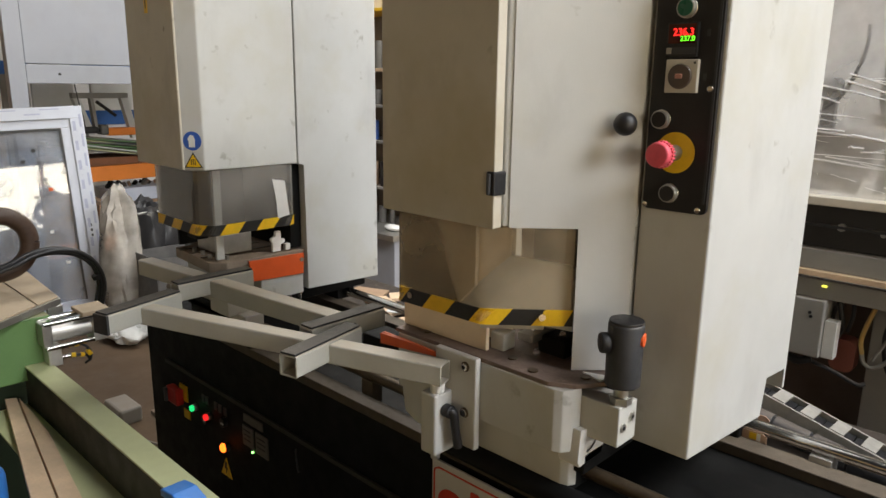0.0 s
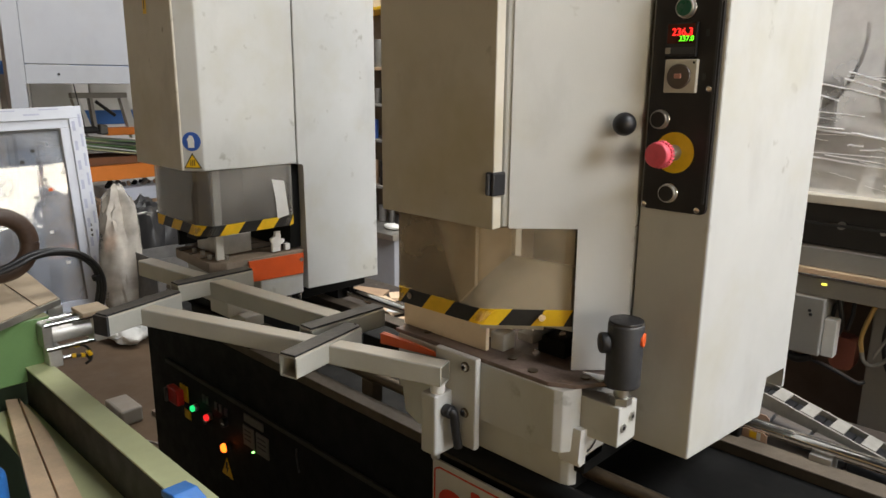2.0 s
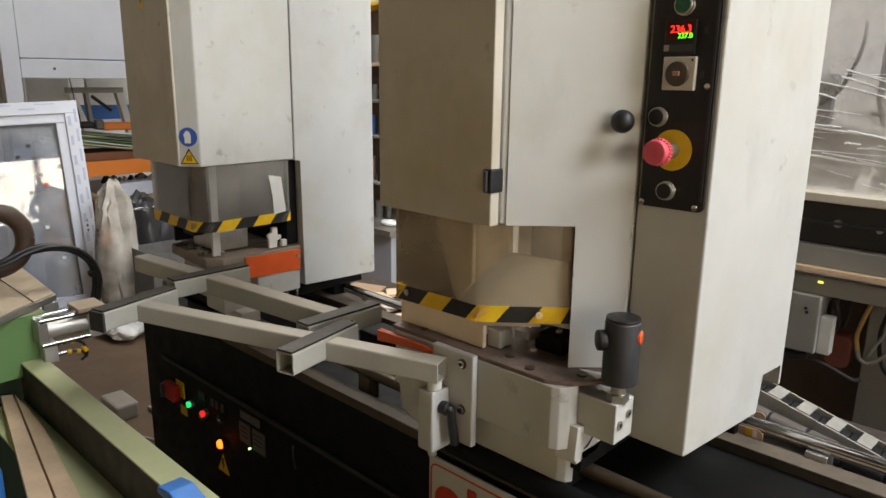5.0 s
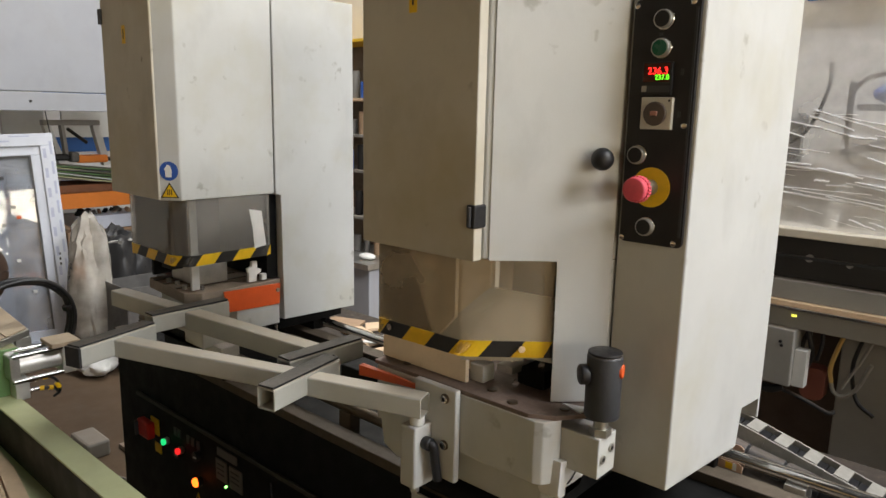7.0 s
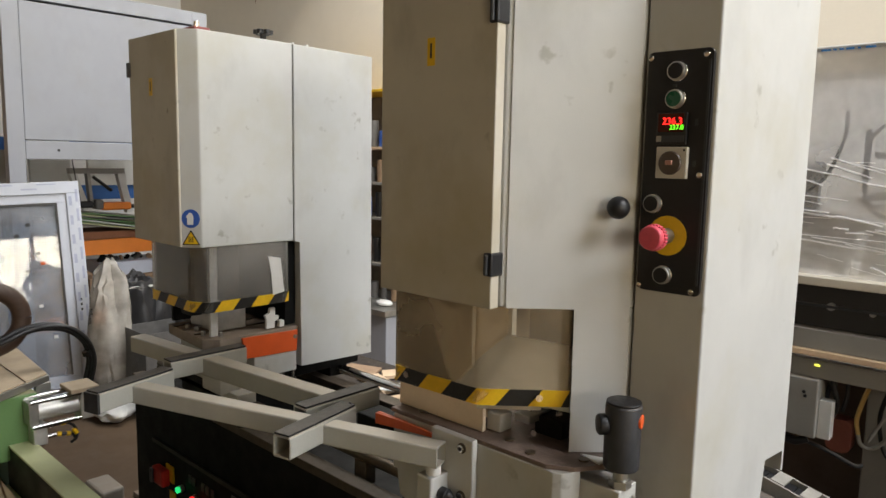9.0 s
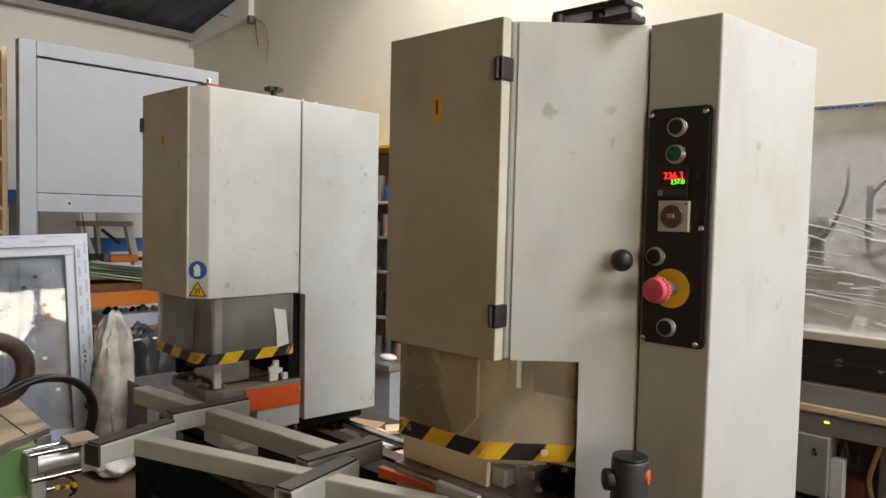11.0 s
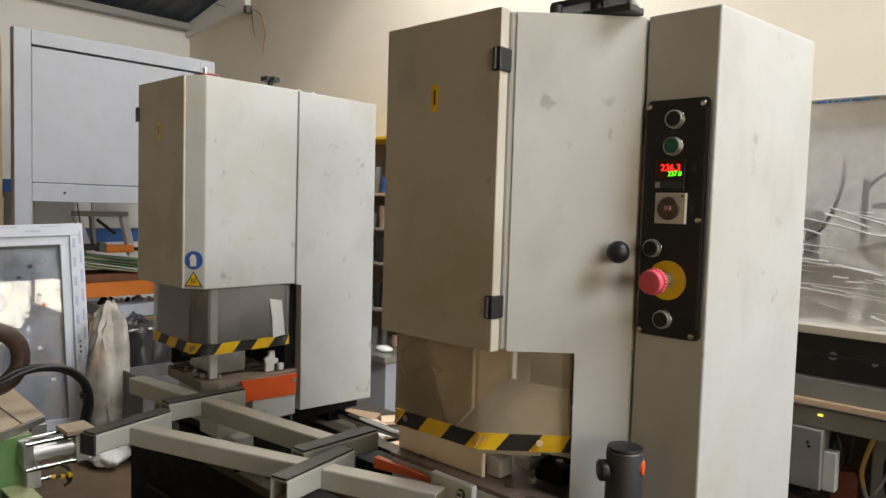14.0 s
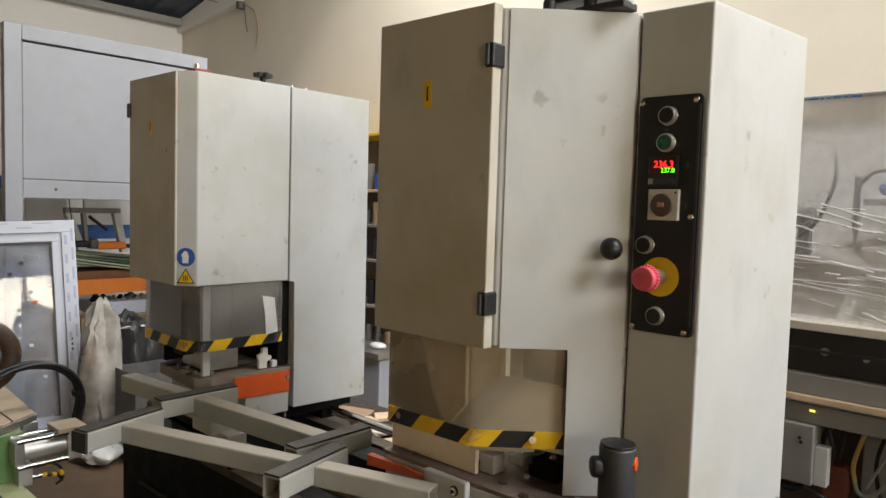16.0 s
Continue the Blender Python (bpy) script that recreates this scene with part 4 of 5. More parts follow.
part("pilot_lamp", rod((-1.643, PY, 0.466), (-1.643, PY - 0.006, 0.466), 0.0032, 12), glow("green_dot", (0.3, 1.0, 0.2), 3.0), BED, "small green indicator")
part("cable_hook", hose([(-1.43, PY - 0.002, 0.56), (-1.415, PY - 0.012, 0.55), (-1.41, PY - 0.012, 0.52), (-1.418, PY - 0.004, 0.50)], 0.0025), GREY_PLASTIC, BED, smooth=True)

# end cap and fittings of the support frame
part("end_cap", prism([(-1.5655, 0.5705), (-1.5235, 0.583), (-1.525, 0.589), (-1.567, 0.5765)], 0.942, 0.986, 0.001), RUBBER, ARMS, "black plastic end cap")
part("slide_shoe", box(-1.70, -1.61, 0.91, 0.97, 0.885, 0.934, 0.003), PAINT, ARMS)
part("slide_shoe", box(-1.65, -1.57, 0.935, 0.99, 0.86, 0.89, 0.003), PAINT, ARMS)
part("swing_strut", hose([(-1.67, 0.98, 0.78), (-1.666, 0.98, 0.86), (-1.666, 0.98, 0.94)], 0.009), BLACK, ARMS, smooth=True)
part("swing_strut", hose([(-1.63, 0.98, 0.78), (-1.63, 0.98, 0.87)], 0.009), BLACK, ARMS, smooth=True)
part("edge_clip", hose([(-1.135, 0.91, 0.95), (-1.115, 0.925, 0.99), (-1.105, 0.92, 0.975), (-1.10, 0.915, 0.94)], 0.002, 6), RUBBER, ARMS)
part("dark_block", box(-1.14, -1.06, 0.965, 1.03, 0.925, 0.955, 0.003), BLACK, ARMS)


# ---- behind the bed: tray, offcuts, cable chain ----
CARD = material("brown_cardboard", (0.36, 0.24, 0.15), 0.8, vary=0.2, scale=20, bump=0.2)
TRAY = thing("rear_tray", (-1.3, 1.62, 0.0), "dusty steel tray on legs behind the bed", "tray")
part("tray_sheet", box(-2.4, 0.6, 1.49, 1.80, 0.705, 0.715, 0.001), material("dark_oily_sheet", (0.05, 0.038, 0.03), 0.6, 0.2, vary=0.4, scale=12, stain=(0.13, 0.1, 0.075), stain_at=0.58), TRAY)
for x in (-2.35, -0.9, 0.5):
    part("leg", box(x, x + 0.04, 1.74, 1.78, 0, 0.705, 0.002), BLACK, TRAY)
    part("leg", box(x, x + 0.04, 1.5, 1.54, 0, 0.705, 0.002), BLACK, TRAY)
rng = random.Random(4)
for x, y, a, w, d in ((-1.95, 1.66, 20, 0.16, 0.1), (-1.78, 1.6, -15, 0.2, 0.08), (-1.66, 1.68, 40, 0.14, 0.1), (-1.55, 1.56, 5, 0.22, 0.05), (-1.42, 1.66, -30, 0.15, 0.09), (-1.82, 1.72, 60, 0.12, 0.07), (-1.3, 1.58, 12, 0.18, 0.07)):
    m = Matrix.Translation((x, y, 0.716 + rng.random() * 0.006)) @ Matrix.Rotation(radians(a), 4, "Z") @ Matrix.Rotation(radians(rng.uniform(-3, 3)), 4, "X")
    single("offcut", prism([(-w / 2, -d / 2), (w / 2, -d / 2), (w / 2 - 0.02, d / 2), (-w / 2 + 0.01, d / 2)], 0, 0.006 + rng.random() * 0.008, 0.001, to=m), CARD if rng.random() < 0.6 else WOOD, "flat brown offcut lying on the rear tray", "offcut", "offcuts on the tray")
single("paper_sheet", prism([(-0.06, -0.04), (0.06, -0.045), (0.055, 0.04), (-0.06, 0.045)], 0, 0.002, 0, to=Matrix.Translation((-1.68, 1.6, 0.732)) @ Matrix.Rotation(0.5, 4, "Z")), WHITE, "crumpled white paper on the rear tray", "paper")

CHAIN_GREY = material("grey_chain_plastic", (0.3, 0.285, 0.255), 0.55, vary=0.25, scale=25, bump=0.15)
CHAIN = thing("cable_chain", (-0.3, 1.6, 0.715), "grey plastic cable drag chain beside the chromed rail", "cable chain")
for k in range(17):
    x = -0.60 + k * 0.06
    z = 0.838 - 0.25 * min(max(x + 0.56, -0.06), 0.42)
    y = 1.605 - 0.03 * (x + 0.6)
    tip = Matrix.Translation((x, y, z)) @ Matrix.Rotation(radians(14 if -0.62 < x < -0.14 else 0), 4, "Y")
    for yy in (-0.031, 0.031):
        part("side_plate", prism([(-0.031, -0.0025), (0.031, -0.0025), (0.031, 0.0025), (-0.031, 0.0025)], -0.030, 0.0, 0.001, to=tip @ Matrix.Translation((0, yy, 0))), CHAIN_GREY, CHAIN)
    part("cross_bar", prism([(-0.015, -0.028), (0.013, -0.028), (0.015, 0.028), (-0.013, 0.028)], -0.004, 0.002, 0.001, to=tip), CHAIN_GREY, CHAIN, "pale grey snap-on bar")
    part("cable_run", prism([(-0.0298, -0.027), (0.0298, -0.027), (0.0298, 0.027), (-0.0298, 0.027)], -0.026, -0.012, 0.001, to=tip), PLASTIC, CHAIN, "black cables inside the chain")
HOSE = thing("ribbed_conduit", (-0.3, 1.52, 0.74), "dark grey jointed conduit beside the cable chain", "conduit")
for k in range(12):
    x = -0.62 + k * 0.075
    a = Vector((x, 1.535, max(0.745, 0.80 - 0.16 * (x + 0.62))))
    b = Vector((x + 0.07, 1.533, max(0.745, 0.80 - 0.16 * (x + 0.69))))
    part("segment", rod(a, b, 0.023, 18, bevel=0.002), GREY_PLASTIC, HOSE, smooth=True)
    part("joint_ring", rod(b, b + (b - a).normalized() * 0.005, 0.020, 16), PLASTIC, HOSE, smooth=True)
TAG = material("peach_card", (0.55, 0.36, 0.25), 0.7, vary=0.15, scale=20)
# second, lower card stands in for the first one's reflection in the rail
for x0, x1, y, z0, z1 in ((-0.545, -0.470, 1.50, 0.716, 0.806), (-0.515, -0.452, 1.437, 0.779, 0.797)):
    card = thing("card_tag", ((x0 + x1) / 2, y, z0), "peach card tag with a yellow mark by the rail", "tag", "card tags")
    part("card", prism([(x0, z0), (x1, z0), (x1, z1 - 0.006), (x1 - 0.008, z1), (x0, z1 - 0.003)], y, y + 0.002, 0, to=ALONG_Y), TAG, card)
    part("yellow_mark", box(x0 + 0.03, x0 + 0.044, y - 0.0012, y - 0.0002, z1 - 0.017, z1 - 0.004, 0), YELLOW, card, "small yellow mark")
    part("white_mark", box(x0 + 0.0445, x0 + 0.052, y - 0.0012, y - 0.0002, z1 - 0.018, z1 - 0.003, 0), WHITE, card)

# ---- wrapped machine against the gable wall ----
WM = thing("wrapped_machine", (0.1, 2.65, 0), "long grey machine wrapped in wrinkled clear film", "machine")
part("ledge", box(-1.6, 1.6, 2.38, 2.95, 1.138, 1.164, 0.003), material("cream_ledge", (0.6, 0.55, 0.46), 0.6, vary=0.1, scale=9), WM, "cream painted ledge")
# solid fill, coloured dark for the shade under the ledge
part("recess", box(-1.6, 1.6, 2.44, 2.95, 1.003, 1.138, 0.003), material("shaded_recess_grey", (0.03, 0.028, 0.026), 0.4, vary=0.2), WM)
part("band", box(-1.6, 1.6, 2.40, 2.95, 0.942, 1.003, 0.003), GREY_CAB, WM)
part("wood_strip", box(-1.6, 1.6, 2.385, 2.42, 0.924, 0.941, 0.002), WOOD, WM, "pale wooden strip")
part("edge_strip", box(-1.6, 1.6, 2.383, 2.42, 0.915, 0.9235, 0.001), CHROME, WM)
part("beam", box(-1.6, 1.6, 2.40, 2.75, 0.855, 0.9145, 0.003), GREY_CAB, WM)
part("box", box(-0.72, -0.602, 2.38, 2.6, 0.672, 0.854, 0.004), GREY_CAB, WM, "grey junction box")
part("box_face", box(-0.601, -0.566, 2.40, 2.44, 0.672, 0.79, 0.002), WHITE, WM, "white side plate")
for x, z in ((-0.640, 0.812), (-0.636, 0.800)):
    part("box_screw", rod((x, 2.38, z), (x, 2.377, z), 0.005, 10), PLASTIC, WM)
part("side_panel", box(-0.50, 1.5, 2.52, 2.6, 0.12, 0.855, 0.004), GREY_CAB, WM, "dark grey side panel")
part("back_panel", box(-1.6, 1.5, 2.8, 2.9, 0.0, 0.9, 0.004), material("dark_brown_panel", (0.14, 0.1, 0.075), 0.7, vary=0.3), WM)
part("foot", box(-0.5, -0.4, 2.5, 2.7, 0, 0.12, 0.003), BLACK, WM)
part("foot", box(1.2, 1.3, 2.5, 2.7, 0, 0.12, 0.003), BLACK, WM)
part("recess_bolt", rod((-0.60, 2.44, 1.072), (-0.60, 2.43, 1.072), 0.012, 16), STEEL, WM, smooth=True)
part("recess_bolt", rod((-0.49, 2.44, 1.066), (-0.49, 2.43, 1.066), 0.008, 16), STEEL, WM, smooth=True)
part("recess_rail", box(-1.5, 1.5, 2.425, 2.44, 1.068, 1.076, 0.001), GREY_PLASTIC, WM)
for pts, r, m, lab in (
    ([(-0.455, 2.42, 0.90), (-0.48, 2.43, 0.85), (-0.506, 2.44, 0.75), (-0.50, 2.44, 0.70)], 0.0065, material("ochre_hose", (0.5, 0.32, 0.1), 0.5), "ochre hose"),
    ([(-0.50, 2.44, 0.70), (-0.49, 2.44, 0.672), (-0.465, 2.44, 0.665), (-0.43, 2.44, 0.70), (-0.40, 2.44, 0.78)], 0.006, CHAIN_GREY, "pale grey hose"),
    ([(-0.40, 2.43, 0.86), (-0.43, 2.43, 0.78), (-0.47, 2.43, 0.69)], 0.0045, CHAIN_GREY, "pale grey hose"),
    ([(-0.43, 2.45, 0.86), (-0.45, 2.45, 0.76), (-0.43, 2.45, 0.66), (-0.38, 2.45, 0.62)], 0.006, PLASTIC, "black hose"),
    ([(-0.590, 2.46, 0.86), (-0.575, 2.45, 0.82), (-0.565, 2.45, 0.77), (-0.58, 2.46, 0.72), (-0.60, 2.5, 0.69)], 0.008, PLASTIC, "black cable"),
    ([(-0.575, 2.48, 0.86), (-0.595, 2.47, 0.81), (-0.60, 2.47, 0.76)], 0.007, GREY_PLASTIC, "dark grey cable"),
    ([(-0.555, 2.5, 0.86), (-0.55, 2.5, 0.80), (-0.56, 2.5, 0.74)], 0.006, GREY_PLASTIC, "dark grey cable"),
    ([(-0.70, 2.44, 0.645), (-0.62, 2.43, 0.64), (-0.56, 2.43, 0.625), (-0.50, 2.43, 0.605), (-0.48, 2.44, 0.61)], 0.0065, GREY_PLASTIC, "dark grey cable"),
    ([(-0.72, 2.42, 0.655), (-0.67, 2.41, 0.64), (-0.63, 2.42, 0.655)], 0.012, PLASTIC, "black cable"),
):
    part("hose", hose(pts, r), m, WM, lab, True)
part("red_housing", prism(rounded(-0.605, -0.535, 0.60, 0.705, 0.02), 2.52, 2.58, 0.004, to=ALONG_Y), material("dull_red_paint", (0.36, 0.13, 0.1), 0.45), WM, "dull red housing")
part("indicator", box(-0.622, -0.608, 2.396, 2.40, 0.893, 0.898, 0), glow("yellow_dot", (0.9, 0.85, 0.1), 1.5), WM)
# what shows through the film
INNER = material("brown_grey_castings", (0.26, 0.225, 0.19), 0.55, 0.1, vary=0.3, scale=8, stain=(0.12, 0.1, 0.085), stain_at=0.58)
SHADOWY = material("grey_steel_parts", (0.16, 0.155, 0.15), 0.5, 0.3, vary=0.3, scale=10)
part("inner_block", box(-1.3, 1.2, 2.60, 2.86, 1.165, 1.345, 0.012), INNER, WM)
part("inner_block", box(-1.3, -0.70, 2.55, 2.60, 1.165, 1.25, 0.01), INNER, WM)
part("inner_bar", box(-1.3, 1.2, 2.53, 2.57, 1.215, 1.232, 0.003), STEEL, WM)
part("inner_bar", box(-0.62, 1.2, 2.53, 2.56, 1.30, 1.314, 0.003), SHADOWY, WM)
part("inner_drum", rod((-0.92, 2.56, 1.475), (-0.685, 2.56, 1.475), 0.03, 24, bevel=0.008), SHADOWY, WM, smooth=True)
part("inner_bracket", prism([(-0.74, 1.345), (-0.70, 1.345), (-0.70, 1.47), (-0.735, 1.47)], 2.57, 2.6, 0.002, to=ALONG_Y), SHADOWY, WM)
part("inner_rail", box(-0.55, 1.2, 2.55, 2.60, 1.515, 1.535, 0.003), SHADOWY, WM)
part("inner_rail", box(-0.566, -0.553, 2.5, 2.53, 1.43, 1.60, 0.002), PLASTIC, WM)
part("inner_lever", prism([(-0.58, 1.395), (-0.46, 1.435), (-0.40, 1.43), (-0.40, 1.41), (-0.575, 1.383)], 2.52, 2.55, 0.002, to=ALONG_Y), SHADOWY, WM)
part("inner_post", prism([(-0.592, 1.165), (-0.558, 1.165), (-0.536, 1.30), (-0.562, 1.30)], 2.50, 2.53, 0.003, to=ALONG_Y), WHITE, WM, "white slanting post")
for pts in ([(-0.612, 2.47, 1.65), (-0.608, 2.46, 1.59), (-0.625, 2.455, 1.52), (-0.655, 2.455, 1.455), (-0.70, 2.46, 1.415)], [(-0.555, 2.5, 1.565), (-0.54, 2.49, 1.585), (-0.515, 2.49, 1.61), (-0.46, 2.5, 1.62)], [(-0.56, 2.5, 1.46), (-0.55, 2.49, 1.41), (-0.53, 2.49, 1.36), (-0.47, 2.5, 1.34)]):
    part("inner_hose", hose(pts, 0.0055), PLASTIC, WM, smooth=True)
part("inner_panel", box(-1.4, 1.4, 2.90, 2.94, 1.152, 1.82, 0.002), material("pale_back_panel", (0.74, 0.73, 0.70), 0.6, vary=0.15, scale=4), WM)
part("inner_tank", ball((-0.43, 2.7, 1.57), 0.07, squash=(1.6, 0.8, 0.6)), BLUE, WM, smooth=True)


FILM_INK = material("bright_blue_ink", (0.05, 0.24, 0.62), 0.4, vary=0.1, scale=30, bump=0)


def film_depth(x, z):
    t = (z - 1.155) / 0.67
    low = min(1.0, max(0.1, (0.68 - t) / 0.3))
    y = 2.43 - 0.03 * math.sin(math.pi * min(1.0, max(0.0, t)))
    y += 0.014 * noise.noise((x * 2.0, z * 6.0 + x * 1.5, 0.3)) * max(low, 0.4)
    return y + low * (0.009 * noise.noise((x * 4.0, z * 26.0 + x * 6, 1.3)) + 0.004 * noise.noise((x * 9.0, z * 60.0 + x * 14, 2.1)))


CREASE_GLINT = material("white_crease_glint", (0.88, 0.88, 0.9), 0.18, vary=0.1, scale=40, bump=0.0)


def film():
    """Stretch film hung over the machine, drawn into long creases."""
    bm = B()
    nx, nz = 110, 60
    rows = []
    for i in range(nx + 1):
        x = -1.45 + 2.9 * i / nx
        row = []
        for j in range(nz + 1):
            z = 1.155 + 0.67 * j / nz
            row.append(bm.verts.new((x, film_depth(x, z), z)))
        rows.append(row)
    for a, b in zip(rows, rows[1:]):
        for j in range(nz):
            bm.faces.new((a[j], b[j], b[j + 1], a[j + 1]))
    f = part("film_wrap", bm, WRAP, WM, "wrinkled clear stretch film", True)
    f.visible_shadow = False
    part("blue_print", box(-0.744, -0.731, 2.385, 2.387, 1.8215, 1.833, 0), FILM_INK, f)
    for x0, x1 in ((-0.731, -0.709), (-0.701, -0.687), (-0.673, -0.648), (-0.642, -0.633), (-0.626, -0.615), (-0.609, -0.588), (-0.58, -0.572), (-0.56, -0.535)):
        part("blue_print", box(x0, x1, 2.385, 2.387, 1.8185, 1.8235, 0), FILM_INK, f)
    # white strands laid on the film stand in for glints along its creases
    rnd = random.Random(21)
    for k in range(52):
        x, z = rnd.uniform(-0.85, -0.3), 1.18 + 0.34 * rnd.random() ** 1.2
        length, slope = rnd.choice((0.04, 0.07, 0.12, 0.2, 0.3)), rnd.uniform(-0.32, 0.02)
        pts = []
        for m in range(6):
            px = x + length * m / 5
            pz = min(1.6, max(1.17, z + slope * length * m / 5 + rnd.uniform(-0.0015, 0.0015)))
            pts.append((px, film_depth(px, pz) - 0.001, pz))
        part("film_crease", hose(pts, rnd.choice((0.0007, 0.001, 0.0016, 0.0026, 0.0034)), 5), CREASE_GLINT, f, smooth=True)
    part("top_fold", box(-1.45, 1.45, 2.388, 2.46, 1.825, 1.833, 0.003), WHITE, WM)


film()

# ---- green saw bench and what lies on it ----
SAW = thing("green_machine", (-2.4, 0.5, 0), "green painted bench machine with a dusty tabletop", "machine")
part("body", box(-2.72, -2.12, 0.22, 0.645, 0.655, 0.832, 0.004), GREEN, SAW)
part("stand", box(-2.7, -2.2, 0.27, 0.62, 0.0, 0.655, 0.004), material("dark_green_paint", (0.03, 0.055, 0.03), 0.55, vary=0.2), SAW)
TOP = part("tabletop", prism([(-2.59, 0.725), (-2.195, 0.70), (-2.07, 0.513), (-1.96, 0.27), (-2.59, 0.27)], 0.834, 0.852, 0.002), STEEL, SAW, "steel tabletop edge")
part("table_cover", prism([(-2.585, 0.72), (-2.20, 0.695), (-2.155, 0.628), (-2.585, 0.628)], 0.8525, 0.857, 0.001), PLYWOOD, TOP, "dusty beige cover")
part("table_cover", prism([(-2.585, 0.623), (-2.152, 0.623), (-2.075, 0.508), (-1.97, 0.275), (-2.585, 0.275)], 0.8525, 0.857, 0.001), PLYWOOD, TOP, "dusty beige cover")
part("end_bracket", box(-2.205, -2.185, 0.66, 0.70, 0.79, 0.834, 0.002), STEEL, SAW)
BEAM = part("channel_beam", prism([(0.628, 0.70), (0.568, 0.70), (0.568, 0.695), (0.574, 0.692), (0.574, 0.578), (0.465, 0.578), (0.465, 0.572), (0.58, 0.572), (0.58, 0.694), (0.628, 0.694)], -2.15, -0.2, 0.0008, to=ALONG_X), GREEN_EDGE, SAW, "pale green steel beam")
# thin sheet over the web, coloured near black for shade below the flange
part("beam_web", box(-2.145, -0.205, 0.5705, 0.5735, 0.5785, 0.690, 0), material("shaded_web_olive", (0.018, 0.018, 0.013), 0.6, vary=0.2, stain=(0.035, 0.033, 0.024), stain_at=0.62), SAW, "web of the beam, coloured dark olive for its shade")
for x in (-1.3, -0.35):
    part("beam_leg", box(x, x + 0.06, 0.59, 0.62, 0.0, 0.694, 0.003), GREEN, SAW)

for o in ([(-2.173, 0.521), (-1.457, 0.392), (-1.411, 0.433), (-2.161, 0.548)], [(-2.159, 0.552), (-1.409, 0.437), (-1.346, 0.472), (-1.875, 0.542), (-2.013, 0.549)]):
    single("wood_batten", prism(o, 0.579, 0.600, 0.0015), WOOD, "pale planed wooden board resting on the green beam", "board", "boards on the beam")
CLAMP_BLUE = material("bright_blue_plastic", (0.04, 0.2, 0.6), 0.4, vary=0.1, scale=20)
single("blue_clamp", prism([(-0.05, 0), (0.05, 0), (0.05, 0.012), (0.0, 0.024), (-0.05, 0.014)], 0, 0.05, 0.003, to=Matrix.Translation((-1.21, 0.565, 0.701)) @ ALONG_Y), CLAMP_BLUE, "bright blue plastic clamp on the green beam", "clamp")
CAN = thing("blue_canister", (-1.72, 0.36, 0), "blue plastic canister with a white cap", "canister")
part("body", rod((-1.72, 0.36, 0), (-1.72, 0.36, 0.62), 0.075, 28, bevel=0.015), CLAMP_BLUE, CAN, smooth=True)
part("cap", rod((-1.72, 0.36, 0.62), (-1.72, 0.36, 0.66), 0.04, 24, bevel=0.006), WHITE, CAN, smooth=True)

# pneumatic cylinder at the bench's end
ALU = material("brushed_aluminium", (0.62, 0.61, 0.58), 0.45, 0.8, vary=0.1, scale=30, bump=0.1)
CYL = thing("pneumatic_cylinder", (-2.1, 0.72, 0.72), "aluminium pneumatic cylinder with air fittings", "cylinder")
part("barrel", rod((-2.1, 0.672, 0.795), (-2.1, 0.79, 0.795), 0.025, 28), ALU, CYL, smooth=True)
part("end_block", box(-2.135, -2.065, 0.785, 0.82, 0.755, 0.838, 0.003), ALU, CYL)
part("end_block", box(-2.13, -2.07, 0.655, 0.68, 0.765, 0.83, 0.003), STEEL, CYL)
for dx, dz in ((-0.028, 0.036), (0.028, 0.036), (0.028, -0.034)):
    part("tie_rod", rod((-2.1 + dx, 0.66, 0.795 + dz), (-2.1 + dx, 0.80, 0.795 + dz), 0.007, 14), CHROME, CYL, smooth=True)
part("top_plate", box(-2.14, -2.05, 0.755, 0.83, 0.838, 0.85, 0.002), PLYWOOD, CYL, "dusty top plate")
part("valve_block", box(-2.125, -2.075, 0.665, 0.70, 0.705, 0.765, 0.003), ALU, CYL)
for z in (0.75, 0.722):
    part("air_fitting", rod((-2.09, 0.70, z), (-2.09, 0.725, z), 0.006, 12), CHROME, CYL, smooth=True)
for pts in ([(-2.09, 0.725, 0.75), (-2.085, 0.75, 0.752), (-2.08, 0.77, 0.735), (-2.08, 0.775, 0.705), (-2.085, 0.76, 0.69)], [(-2.09, 0.725, 0.722), (-2.085, 0.745, 0.72), (-2.085, 0.765, 0.715), (-2.085, 0.775, 0.695)]):
    part("air_hose", hose(pts, 0.004), PLASTIC, CYL, smooth=True)
for p, q in (((-2.088, 0.737, 0.751), (-2.086, 0.748, 0.752)), ((-2.09, 0.728, 0.722), (-2.087, 0.738, 0.721)), ((-2.086, 0.75, 0.719), (-2.086, 0.76, 0.716)), ((-2.08, 0.768, 0.73), (-2.08, 0.775, 0.715))):
    part("yellow_collar", rod(p, q, 0.0065, 12), YELLOW, CYL, smooth=True)
# arching hoses over the bench and a brown coil
HB = thing("hose_bundle", (-2.3, 0.75, 0.80), "bundle of black air hoses arching over the bench", "hoses")
